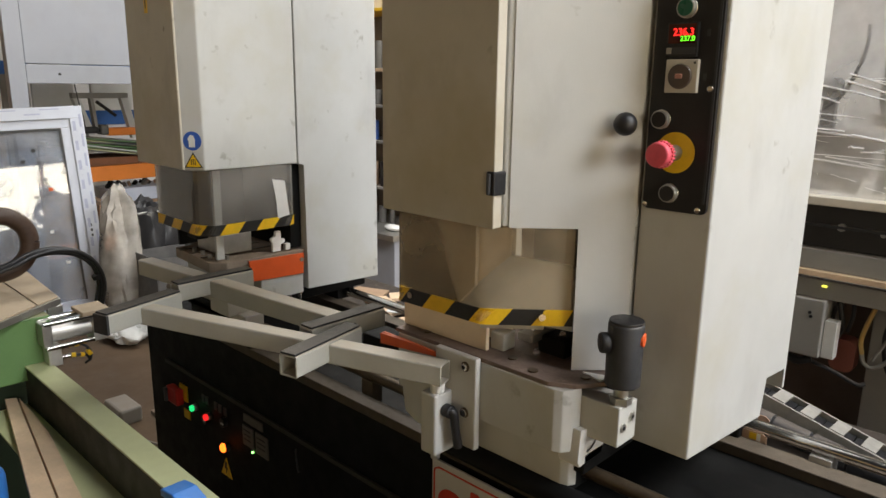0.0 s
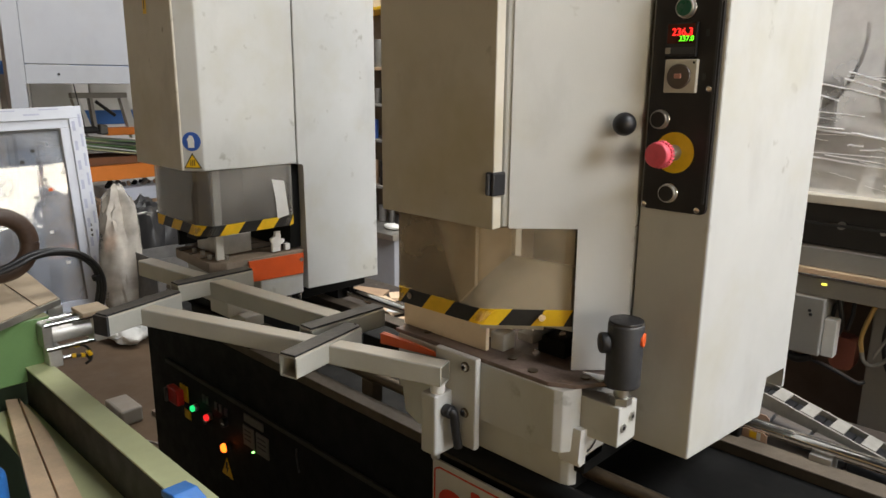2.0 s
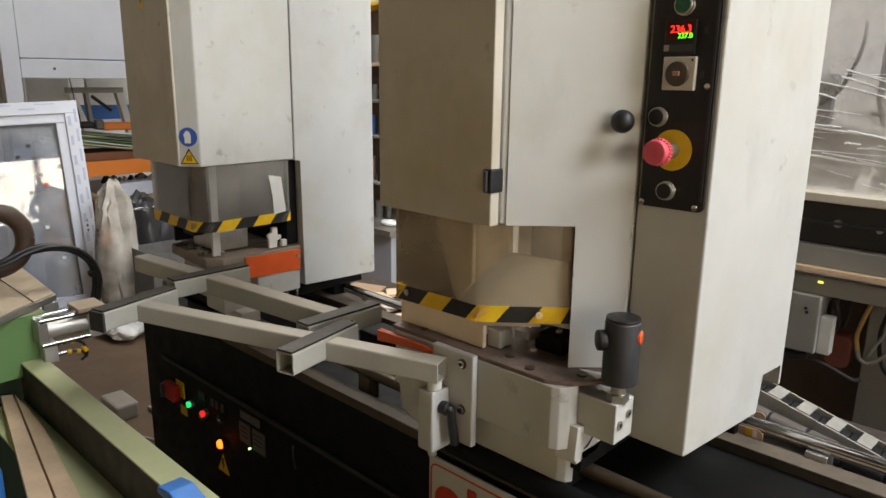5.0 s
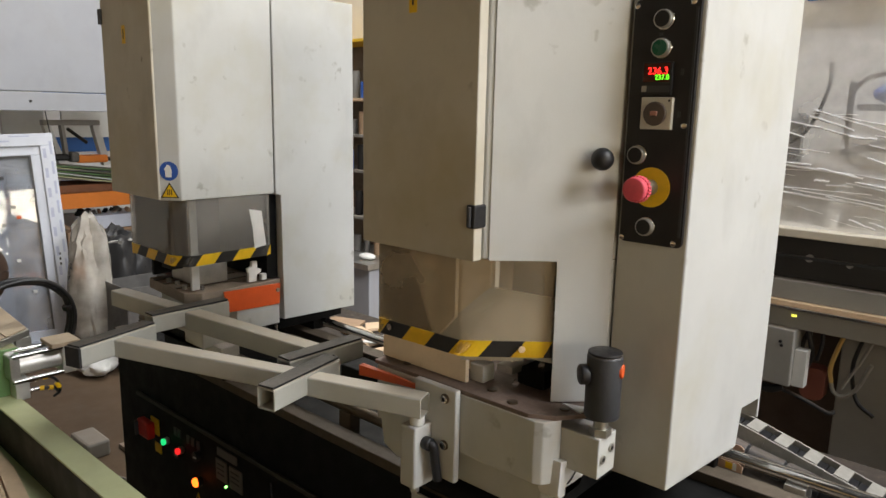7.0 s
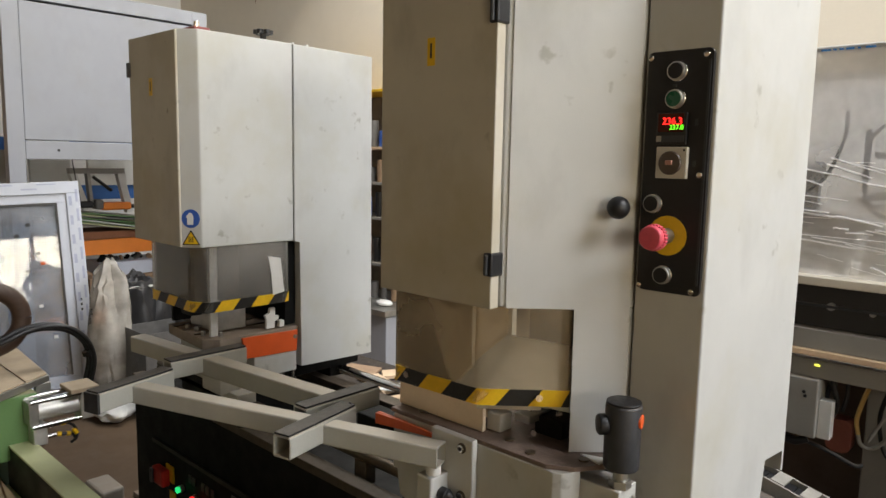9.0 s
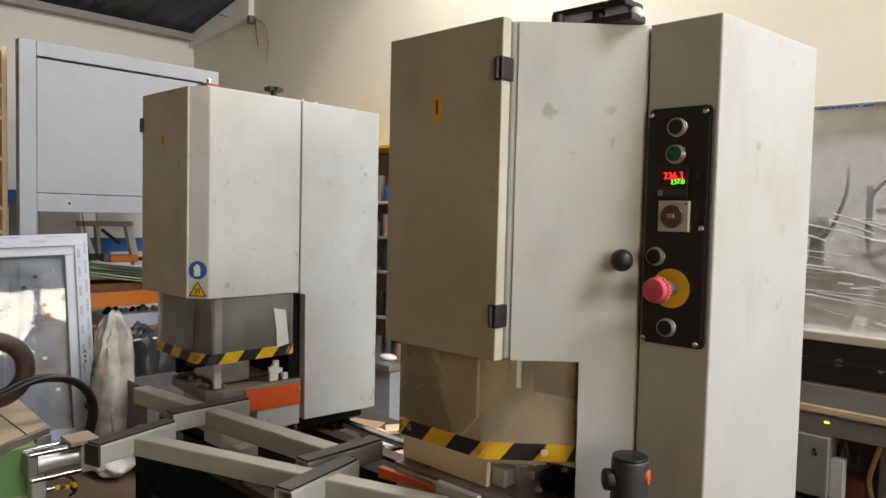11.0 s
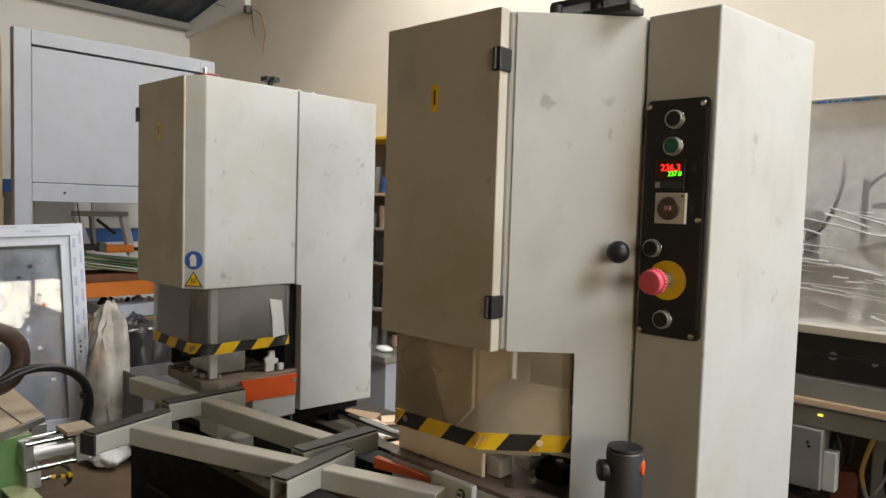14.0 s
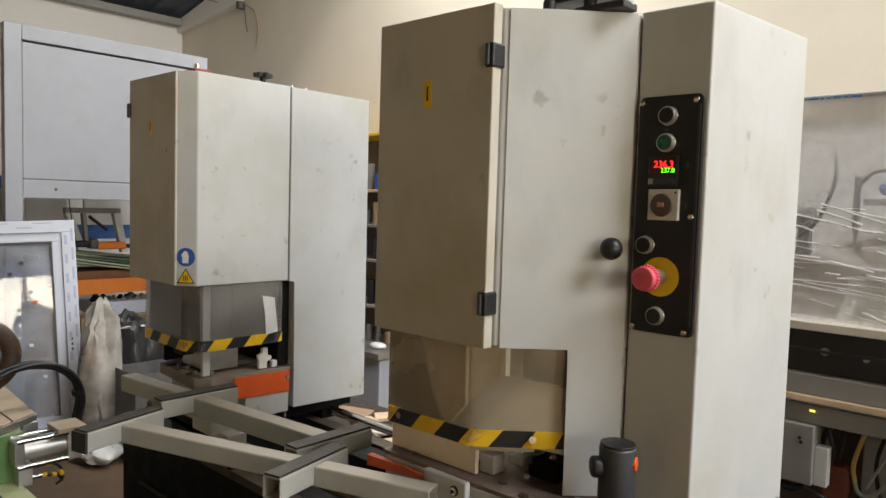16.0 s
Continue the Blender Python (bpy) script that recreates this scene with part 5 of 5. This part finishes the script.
for k, off in enumerate(((0, 0), (0.012, 0.009), (-0.01, 0.012))):
    pts = [(-2.33, 0.44, 0.90), (-2.3, 0.604, 0.947), (-2.3, 0.665, 0.967), (-2.3, 0.727, 0.972), (-2.3, 0.79, 0.955), (-2.3, 0.835, 0.911), (-2.3, 0.852, 0.853), (-2.3, 0.84, 0.79), (-2.28, 0.80, 0.70)]
    part("air_hose", hose([(x + off[0], y + off[0] * 0.4, z + off[1] * math.sin(math.pi * min(1, i / 8))) for i, (x, y, z) in enumerate(pts)], 0.007), PLASTIC, HB, smooth=True)
part("hose_clip", rod((-2.3, 0.842, 0.885), (-2.3, 0.846, 0.872), 0.017, 14), PLASTIC, HB)
COIL = material("brown_ribbed_rubber", (0.05, 0.026, 0.015), 0.55, vary=0.25, scale=30, bump=0.3)
bm = B()
pts = [(-2.36, 0.585 + 0.085 * math.cos(a), 0.965 + 0.085 * math.sin(a) + 0.02) for a in (2 * math.pi * k / 16 for k in range(17))]
hose(pts, 0.026, 16, 4, bm)
single("hose_coil", bm, COIL, "dark brown ribbed suction hose coiled on the bench", "hose", smooth=True)

# ---- leaning window sash ----
PW = thing("leaning_window", (-4.48, 1.2, 0), "new white plastic window in printed film, leaning upright", "window")
LEAN = Matrix.Translation((-4.48, 1.615, 0.06)) @ Matrix.Rotation(radians(-18), 4, "Z") @ Matrix.Rotation(radians(-8.3), 4, "Y") @ Matrix.Translation((0, 0, 0.7)) @ Matrix.Rotation(radians(2.5), 4, "X") @ Matrix.Translation((0, -1.685, -0.7))


def lean_box(x0, x1, y0, y1, h0, h1, bevel=0.003):
    bm = box(x0, x1, y0, y1, h0, h1, bevel)
    bmesh.ops.transform(bm, matrix=LEAN, verts=bm.verts)
    return bm


W0, W1, HT, F, G = 0.30, 1.685, 1.275, 0.072, 0.052
FR = []
for y0, y1, h0, h1 in ((W0, W1, HT - F, HT), (W0, W1, 0, F), (W0, W0 + F, F, HT - F), (W1 - F, W1, F, HT - F)):
    FR.append(part("outer_frame", lean_box(-0.08, 0.0, y0, y1, h0, h1), PVC, PW))
I0, I1, J0, J1 = W0 + F, W1 - F, F, HT - F
for y0, y1, h0, h1 in ((I0, I1, J1 - G, J1), (I0, I1, J0, J0 + G), (I0, I0 + G, J0 + G, J1 - G), (I1 - G, I1, J0 + G, J1 - G)):
    part("sash_rail", lean_box(-0.07, -0.014, y0, y1, h0, h1), PVC, PW)
I0, I1, J0, J1 = I0 + G, I1 - G, J0 + G, J1 - G
for y0, y1, h0, h1 in ((I0, I1, J1 - 0.01, J1), (I1 - 0.01, I1, J0, J1 - 0.01), (I0, I0 + 0.01, J0, J1 - 0.01)):
    part("seal", lean_box(-0.055, -0.02, y0, y1, h0, h1, 0.001), SEAL, PW, "dark rubber seal")
PN = part("pane", lean_box(-0.036, -0.03, I0 + 0.01, I1 - 0.01, J0, J1 - 0.01, 0), PANE, PW, "clear glass pane with stickers")
PN.visible_shadow = False
part("pane", lean_box(-0.056, -0.052, I0 + 0.01, I1 - 0.01, J0, J1 - 0.01, 0), PANE, PW).visible_shadow = False
for k in range(11):
    h = HT - 0.05 - k * 0.115
    part("film_print", lean_box(0.0006, 0.001, W1 - 0.024, W1 - 0.012, h - 0.075, h, 0), FILM_BLUE, FR[3])
    part("film_print", lean_box(0.0006, 0.001, W1 - 0.060, W1 - 0.044, h - 0.095, h - 0.04, 0), FILM_BLUE, FR[3])
for k in range(5):
    y = W1 - 0.12 - k * 0.22
    part("film_print", lean_box(0.0006, 0.001, y - 0.1, y, HT - 0.018, HT - 0.012, 0), FILM_BLUE, FR[0])
    part("film_print", lean_box(0.0006, 0.001, y - 0.18, y - 0.1, HT - 0.045, HT - 0.036, 0), FILM_BLUE, FR[0])
for k in range(3):
    part("vent_mark", lean_box(0.0006, 0.001, W1 - 0.05, W1 - 0.04, 0.50 + k * 0.03, 0.515 + k * 0.03, 0), PLASTIC, FR[3])
for y, h, m in ((1.40, 1.03, PLASTIC), (1.34, 0.97, PLASTIC), (1.44, 0.86, GREY_CAB), (1.46, 0.80, ORANGE), (1.38, 0.76, GREY_CAB), (1.43, 0.55, WHITE), (1.49, 0.36, WHITE), (1.38, 0.42, WHITE)):
    part("glass_sticker", lean_box(-0.0295, -0.029, y - 0.011, y + 0.011, h - 0.009, h + 0.009, 0), m, PN)


# ---- bag of film, dark heap ----
def crumpled(p, size, seed, mat, name, label, category, folds=0.35):
    bm = B()
    bmesh.ops.create_icosphere(bm, subdivisions=4, radius=1.0)
    for v in bm.verts:
        n1 = noise.noise((v.co.x * 1.6 + seed, v.co.y * 1.6, v.co.z * 0.8))
        n2 = 1 - abs(noise.noise((v.co.x * 3.5, v.co.y * 3.5 + seed, v.co.z * 1.4))) * 2
        v.co *= 1 + folds * n1 + folds * 0.45 * n2
        v.co = Vector((v.co.x * size[0], v.co.y * size[1], v.co.z * size[2]))
    lo = min(v.co.z for v in bm.verts)
    for v in bm.verts:
        v.co += Vector((p[0], p[1], p[2] - lo))
    return single(name, bm, mat, label, category, smooth=True, base=p)


BAGFILM = clear("milky_bag_film", (0.85, 0.83, 0.8), haze=0.62, haze_color=(0.6, 0.56, 0.5), scale=5, gloss=0.2, wrinkle=0.5)
crumpled((-4.2, 1.655, 0), (0.12, 0.115, 0.375), 5.3, BAGFILM, "film_bag", "crumpled milky plastic film bag standing on the floor", "bag", 0.3)
crumpled((-4.38, 1.89, 0), (0.2, 0.17, 0.345), 7.7, material("black_bin_film", (0.03, 0.03, 0.032), 0.35, vary=0.2, scale=10), "waste_bag", "dark waste bag with offcuts", "bag", 0.3)
for k in range(9):
    a = rng.uniform(-1, 1)
    single("film_scrap", prism([(-0.05, -0.012), (0.05, -0.008), (0.04, 0.012), (-0.045, 0.01)], 0, 0.003, 0, to=Matrix.Translation((-4.25 + 0.12 * a, 1.80 + 0.025 * k, 0.60 + 0.02 * rng.random())) @ Matrix.Rotation(rng.uniform(0, 3), 4, "Z") @ Matrix.Rotation(rng.uniform(-0.4, 0.4), 4, "X")), (WHITE, SHADOWY, LABEL_GREY)[k % 3], "torn scrap of film on the waste bag", "scrap", "film scraps")
crumpled((-4.0, 1.66, 0), (0.13, 0.1, 0.05), 1.7, WHITE, "white_bag", "crumpled white plastic bag lying on the floor", "bag", 0.35)
BIN = thing("steel_bin", (-3.95, 1.85, 0), "grey open steel bin on the floor before the waste bag", "bin")
for x0, x1, y0, y1 in ((-4.1, -3.8, 1.68, 1.685), (-4.1, -3.8, 2.0, 2.005), (-3.805, -3.8, 1.686, 1.999), (-4.1, -4.095, 1.686, 1.999)):
    part("bin_side", box(x0, x1, y0, y1, 0.0, 0.50, 0.001), SHADOWY, BIN)
part("bin_floor", box(-4.09, -3.81, 1.69, 1.995, 0.004, 0.01, 0), SHADOWY, BIN)
single("floor_box", box(-3.24, -3.06, 1.09, 1.19, 0.0, 0.075, 0.012), GREY_CAB, "grey steel box on the floor beside the bed", "box")
for y in (1.24, 1.30):
    single("floor_bar", box(-3.1, -2.3, y, y + 0.022, 0.0, 0.02, 0.002), DUSTY, "bare steel bar lying on the floor", "bar", "bars on the floor")
single("floor_cable", hose([(-2.9, 1.1, 0.006), (-2.75, 1.15, 0.006), (-2.65, 1.12, 0.006), (-2.5, 1.2, 0.006)], 0.005, 8), CHAIN_GREY, "grey cable lying on the floor", "cable", smooth=True)

# ---- white booth with raised panel, racks behind ----
BOOTH = thing("white_booth", (-4.85, 2.0, 0), "white lacquered booth with a raised front panel", "booth")
part("post", box(-4.87, -4.8, 1.339, 1.434, 0, 2.478, 0.004), SHUTTER, BOOTH)
part("post", box(-4.94, -4.8, 2.52, 2.632, 0, 2.478, 0.004), SHUTTER, BOOTH)
part("top_board", box(-4.94, -4.798, 1.434, 2.52, 2.388, 2.478, 0.004), SHUTTER, BOOTH)
part("front_panel", box(-4.90, -4.812, 1.438, 2.516, 1.559, 2.378, 0.006), SHUTTER, BOOTH, "smooth white raised panel")
part("panel_gap", box(-4.92, -4.86, 1.436, 2.518, 2.371, 2.3875, 0), SEAL, BOOTH)
part("bottom_rail", box(-4.93, -4.805, 1.436, 2.518, 1.443, 1.555, 0.004), SHUTTER, BOOTH)
part("rail_screw", rod((-4.806, 1.62, 1.50), (-4.8, 1.62, 1.50), 0.008, 10), PLASTIC, BOOTH)
SH = thing("wooden_shelf", (-5.3, 1.2, 0), "brown wooden shelf with odds and ends", "shelf")
part("side", box(-5.5, -5.2, 1.33, 1.36, 0, 2.45, 0.003), WOOD, SH)
part("side", box(-5.5, -5.2, 0.5, 0.53, 0, 2.45, 0.003), WOOD, SH)
for z in (0.3, 0.9, 1.3, 1.45, 1.75, 2.0, 2.2, 2.42):
    part("board", box(-5.5, -5.2, 0.53, 1.33, z, z + 0.025, 0.002), WOOD, SH)
part("back", box(-5.52, -5.5, 0.5, 1.36, 0, 2.45, 0.002), material("dark_ply", (0.16, 0.1, 0.05), 0.7), SH)
for y, z, m in ((1.27, 2.025, WHITE), (1.24, 2.025, SHADOWY), (1.27, 1.775, SHADOWY), (1.22, 1.775, WHITE), (1.28, 1.475, CARD)):
    single("shelf_box", box(-5.34, -5.23, y - 0.04, y + 0.03, z, z + 0.1, 0.004), m, "small box standing on the wooden shelf", "box", "boxes on the shelf")

RACK = thing("storage_rack", (-5.9, 2.4, 0), "blue and orange storage rack full of profiles", "rack")
RACK_BLUE = material("rack_blue_paint", (0.03, 0.13, 0.42), 0.5, vary=0.12)
RACK_ORANGE = material("rack_orange_paint", (0.85, 0.25, 0.03), 0.5, vary=0.1)
for y in (1.5, 3.4):
    for x in (-6.3, -5.6):
        part("upright", box(x, x + 0.05, y, y + 0.08, 0, 1.6 if x < -6 else 0.735, 0.003), RACK_BLUE, RACK)
part("beam", box(-5.61, -5.55, 1.5, 3.48, 0.722, 0.834, 0.004), RACK_ORANGE, RACK, "bright orange shelf beam")
part("beam", box(-5.61, -5.55, 1.5, 3.48, 0.18, 0.28, 0.004), RACK_ORANGE, RACK, "bright orange shelf beam")
part("beam", box(-6.30, -6.25, 1.58, 3.4, 1.46, 1.60, 0.004), RACK_BLUE, RACK, "blue rear beam")
part("beam", box(-6.30, -6.25, 1.58, 3.4, 1.10, 1.22, 0.004), RACK_BLUE, RACK, "blue rear beam")
for z in (0.812, 0.26):
    part("shelf_deck", box(-6.25, -5.62, 1.5, 3.48, z, z + 0.02, 0.003), CARD, RACK)
PALE = material("pale_stored_board", (0.62, 0.63, 0.62), 0.6, vary=0.12, scale=4)
# things stored behind the raised panel
for x, y0, y1, z0, z1, m, lab in ((-6.2, 1.86, 2.16, 0.833, 1.62, PALE, "pale board stored upright on the rack"), (-6.22, 2.3, 2.75, 1.22, 1.46, PALE, "pale board stored on edge behind the frame"), (-6.0, 1.60, 1.68, 0.833, 1.5, GREY_CAB, "grey profile stored upright on the rack"), (-6.02, 1.74, 1.79, 0.833, 1.5, GREY_CAB, "grey profile stored upright on the rack"), (-6.12, 1.69, 1.73, 0.833, 1.4, PLASTIC, "black profile stored upright on the rack")):
    single("stored_board", box(x - 0.015, x + 0.015, y0, y1, z0, z1, 0.003), m, lab, "board", "boards stored on the rack")
# long thin boards lying at a slant
for k in range(8):
    bm = box(-6.05, -5.60, 1.75, 2.75, 0.952 + 0.0125 * k, 0.961 + 0.0125 * k, 0.0015)
    bmesh.ops.rotate(bm, cent=(-5.8, 2.0, 1.0), matrix=Matrix.Rotation(radians((7, 9, 6, 8, 10, 7, 9, 8)[k]), 3, "X") @ Matrix.Rotation(radians((0, 2, -2, 3, -1, 2, -3, 1)[k]), 3, "Z"), verts=bm.verts)
    bmesh.ops.scale(bm, vec=(1, 1, -1), space=Matrix.Translation((0, 0, -1.0)), verts=bm.verts)
    single("profile_board", bm, (GREEN, GREEN_EDGE, SHADOWY, GREEN, PALE)[k % 5], "long flat painted board stacked at a slant on the rack", "board", "boards on the rack")
single("packing_crate", box(-6.0, -5.63, 1.7, 2.7, 0.833, 0.89, 0.004), material("rust_brown_board", (0.22, 0.09, 0.04), 0.7, vary=0.2), "rust-brown board under the stacked boards", "board")
for y, z, w, h, m, lab in ((2.30, 1.052, 0.22, 0.058, RACK_ORANGE, "orange power tool"), (2.06, 1.075, 0.13, 0.05, PLASTIC, "black power tool"), (2.17, 1.06, 0.06, 0.075, SHADOWY, "dark tool handle")):
    t_ = thing("power_tool", (-5.68, y, z), lab + " lying on stacked boards of the rack", "power tool", "power tools")
    part("body", box(-5.74, -5.63, y - w / 2, y + w / 2, z, z + h, 0.014), m, t_)
    part("grip", rod((-5.68, y + w * 0.2, z + h * 0.6), (-5.66, y + w * 0.75, z + h * 0.35), 0.016, 12, bevel=0.004), PLASTIC, t_, smooth=True)
FRM = thing("window_frame_blank", (-5.75, 2.2, 1.0), "grey bare window frame standing on the rack", "window frame")
for p, q, w, m in (((2.085, 1.06), (1.995, 1.335), 0.024, PALE), ((2.41, 1.03), (2.345, 1.335), 0.026, PALE), ((1.97, 1.352), (2.375, 1.352), 0.02, GREY_CAB), ((2.125, 1.08), (2.105, 1.335), 0.012, GREY_CAB)):
    a, b = Vector((0, *p)), Vector((0, *q))
    d = (b - a).normalized()
    o = Vector((0, -d.z, d.y)) * w
    part("rail", prism([(v.y, v.z) for v in (a - o, b - o, b + o, a + o)], -5.72, -5.66, 0.002, to=ALONG_X), m, FRM)
part("brace", rod((-5.7, 2.15, 1.308), (-5.7, 2.285, 1.2), 0.013, 8), PLASTIC, FRM, "black diagonal brace")
single("hanging_cable", hose([(-5.6, 1.97, 1.45), (-5.6, 1.99, 1.3), (-5.6, 2.01, 1.2), (-5.6, 2.02, 1.08)], 0.004, 6), PLASTIC, "thin black cable hanging before the rack", "cable", smooth=True)
for y0, y1, z0, z1, m, lab in ((2.14, 2.72, 0.545, 0.648, PVC, "white box with a warning sticker on the rack"), (2.05, 2.9, 0.28, 0.54, CARD, "brown cardboard box on the lower rack shelf"), (1.62, 2.02, 0.28, 0.60, material("ochre_card", (0.4, 0.22, 0.07), 0.8, vary=0.2), "ochre cardboard box on the lower rack shelf")):
    single("rack_box", box(-5.9, -5.58, y0, y1, z0, z1, 0.005), m, lab, "box", "boxes on the rack")
single("warning_sticker", prism([(2.17, 0.60), (2.24, 0.60), (2.205, 0.645)], -5.579, -5.577, 0, to=ALONG_X), YELLOW, "yellow warning triangle sticker on a white box", "sticker")
for k in range(14):
    y, x = 2.03 + 0.045 * k, -5.68 - 0.03 * (k % 3)
    base = 0.649 if y > 2.15 else 0.541
    h = rng.uniform(0.02, 0.055)
    single("rack_part", rod((x, y, base), (x + rng.uniform(-0.03, 0.03), y + rng.uniform(-0.05, 0.05), base + h), rng.uniform(0.012, 0.026), 8), (PLASTIC, SHADOWY, CARD, BLACK, STEEL)[k % 5], "small metal part lying on the rack boxes", "part", "parts on the rack")

# ---- shelf seen between the heads ----
GS = thing("parts_shelf", (-4.0, 3.5, 0), "steel shelf with bottles and small parts against the wall", "shelf")
part("cabinet", box(-5.0, -3.62, 3.3, 3.85, 0, 0.43, 0.005), SHUTTER, GS, "white cabinet base")
part("counter", box(-5.02, -3.6, 3.27, 3.86, 0.43, 0.47, 0.003), STEEL, GS)
for z in (0.72, 1.05, 1.3, 1.55, 1.95):
    part("board", box(-5.0, -3.7, 3.5, 3.85, z, z + 0.02, 0.002), GREY_CAB if z < 1.5 else YELLOW if z > 1.9 else WOOD, GS)
part("back_board", box(-5.0, -3.66, 3.80, 3.815, 0.47, 1.98, 0.002), material("drab_pegboard", (0.2, 0.165, 0.125), 0.8, vary=0.3, scale=9, stain=(0.07, 0.06, 0.05), stain_at=0.55), GS, "drab board behind the shelves")
part("upright", box(-3.73, -3.7, 3.5, 3.53, 0.47, 2.1, 0.002), SHADOWY, GS)
part("upright", box(-5.0, -4.97, 3.5, 3.53, 0.47, 2.1, 0.002), SHADOWY, GS)
for k in range(30):
    x, z = -4.35 + 0.021 * k, (0.49 - 0.02, 0.74, 1.07, 1.32, 1.57)[k % 5]
    h = rng.uniform(0.08, 0.2)
    m = (LABEL_GREY, SHADOWY, PLASTIC, PLASTIC, CARD, BLUE, SHADOWY)[k % 7]
    single("bottle", rod((x, 3.56, z), (x, 3.56, z + h), rng.uniform(0.018, 0.035), 16, bevel=0.004), m, "small bottle or tin on the steel shelf", "bottle", "bottles on the shelf", smooth=True)
single("white_rag", ball((-3.75, 3.40, 0.492), 0.045, 16, squash=(1.6, 1, 0.5)), WHITE, "white rag lying on the counter", "rag", smooth=True)
single("red_hose_loop", hose([(-3.83, 3.48, 0.62), (-3.78, 3.46, 0.7), (-3.72, 3.47, 0.78)], 0.01), RED, "red plastic hose on the shelf", "hose", smooth=True)

# ---- corner: cracked plaster, hanging wire ----
WIRE = thing("hanging_wire", (-6.3, 3.86, 2.8), "old wires hanging from the roof corner", "wire")
part("wire", hose([(-6.42, 3.84, 3.3), (-6.3, 3.84, 3.24), (-6.2, 3.84, 3.18), (-6.17, 3.86, 3.02), (-6.21, 3.87, 2.9), (-6.215, 3.88, 2.79)], 0.006, 6), CARD, WIRE)
part("wire", hose([(-7.0, 3.8, 3.42), (-6.7, 3.82, 3.33), (-6.42, 3.84, 3.30), (-6.36, 3.85, 3.1), (-6.35, 3.86, 3.02)], 0.0035, 6), PLASTIC, WIRE)
part("wire_box", box(-6.46, -6.40, 3.8, 3.87, 3.24, 3.31, 0.006), SHADOWY, WIRE)
single("white_scrap", prism([(1.108, 1.0), (1.135, 1.0), (1.135, 1.02), (1.15, 1.025), (1.15, 1.035), (1.137, 1.035), (1.137, 1.06), (1.12, 1.06), (1.12, 1.045), (1.104, 1.04), (1.106, 1.03), (1.11, 1.028)], -1.785, -1.775, 0.001, to=Matrix.Translation((0, 0.046, -0.012)) @ ALONG_X), WHITE, "cross-shaped white plastic scrap on the machine table", "scrap")
single("white_scrap", box(-1.785, -1.77, 1.195, 1.212, 0.9885, 1.008, 0.002), WHITE, "small white plastic scrap on the machine table", "scrap")


# ---- bare trees outside the windows ----
def bare_tree(x, y, h, seed):
    r = random.Random(seed)
    t = thing("bare_tree", (x, y, -0.3), "leafless winter tree outside the windows", "tree", "trees outside")
    trunk, twigs = B(), B()

    def grow(p, d, length, rad, depth):
        q = p + d * length
        rod(p, q, rad, 6, trunk if depth < 2 else twigs, rad * 0.7)
        if depth < 5:
            for _ in range(2 if depth else 3):
                nd = (d + Vector((r.uniform(-0.6, 0.6), r.uniform(-0.7, 0.7), r.uniform(-0.1, 0.5)))).normalized()
                grow(q, nd, length * r.uniform(0.62, 0.8), rad * 0.62, depth + 1)

    grow(Vector((x, y, -0.3)), Vector((0, 0, 1)), h * 0.3, 0.07, 0)
    bark = material("bark", (0.08, 0.06, 0.05), 0.9, vary=0.2, scale=12)
    part("trunk", trunk, bark, t)
    part("crown", twigs, bark, t)


for x, y, h, seed in ((10.4, 0.6, 5.4, 1), (10.7, -5.2, 5.6, 2), (10.3, -3.4, 5.8, 3)):
    bare_tree(x, y, h, seed)
single("ground", box(EX + 0.25, 60, -40, 40, -0.35, -0.3, 0), material("winter_grass", (0.09, 0.1, 0.05), 0.95, vary=0.3, scale=1.5), "dull winter grass outside", "ground", kind="structure")
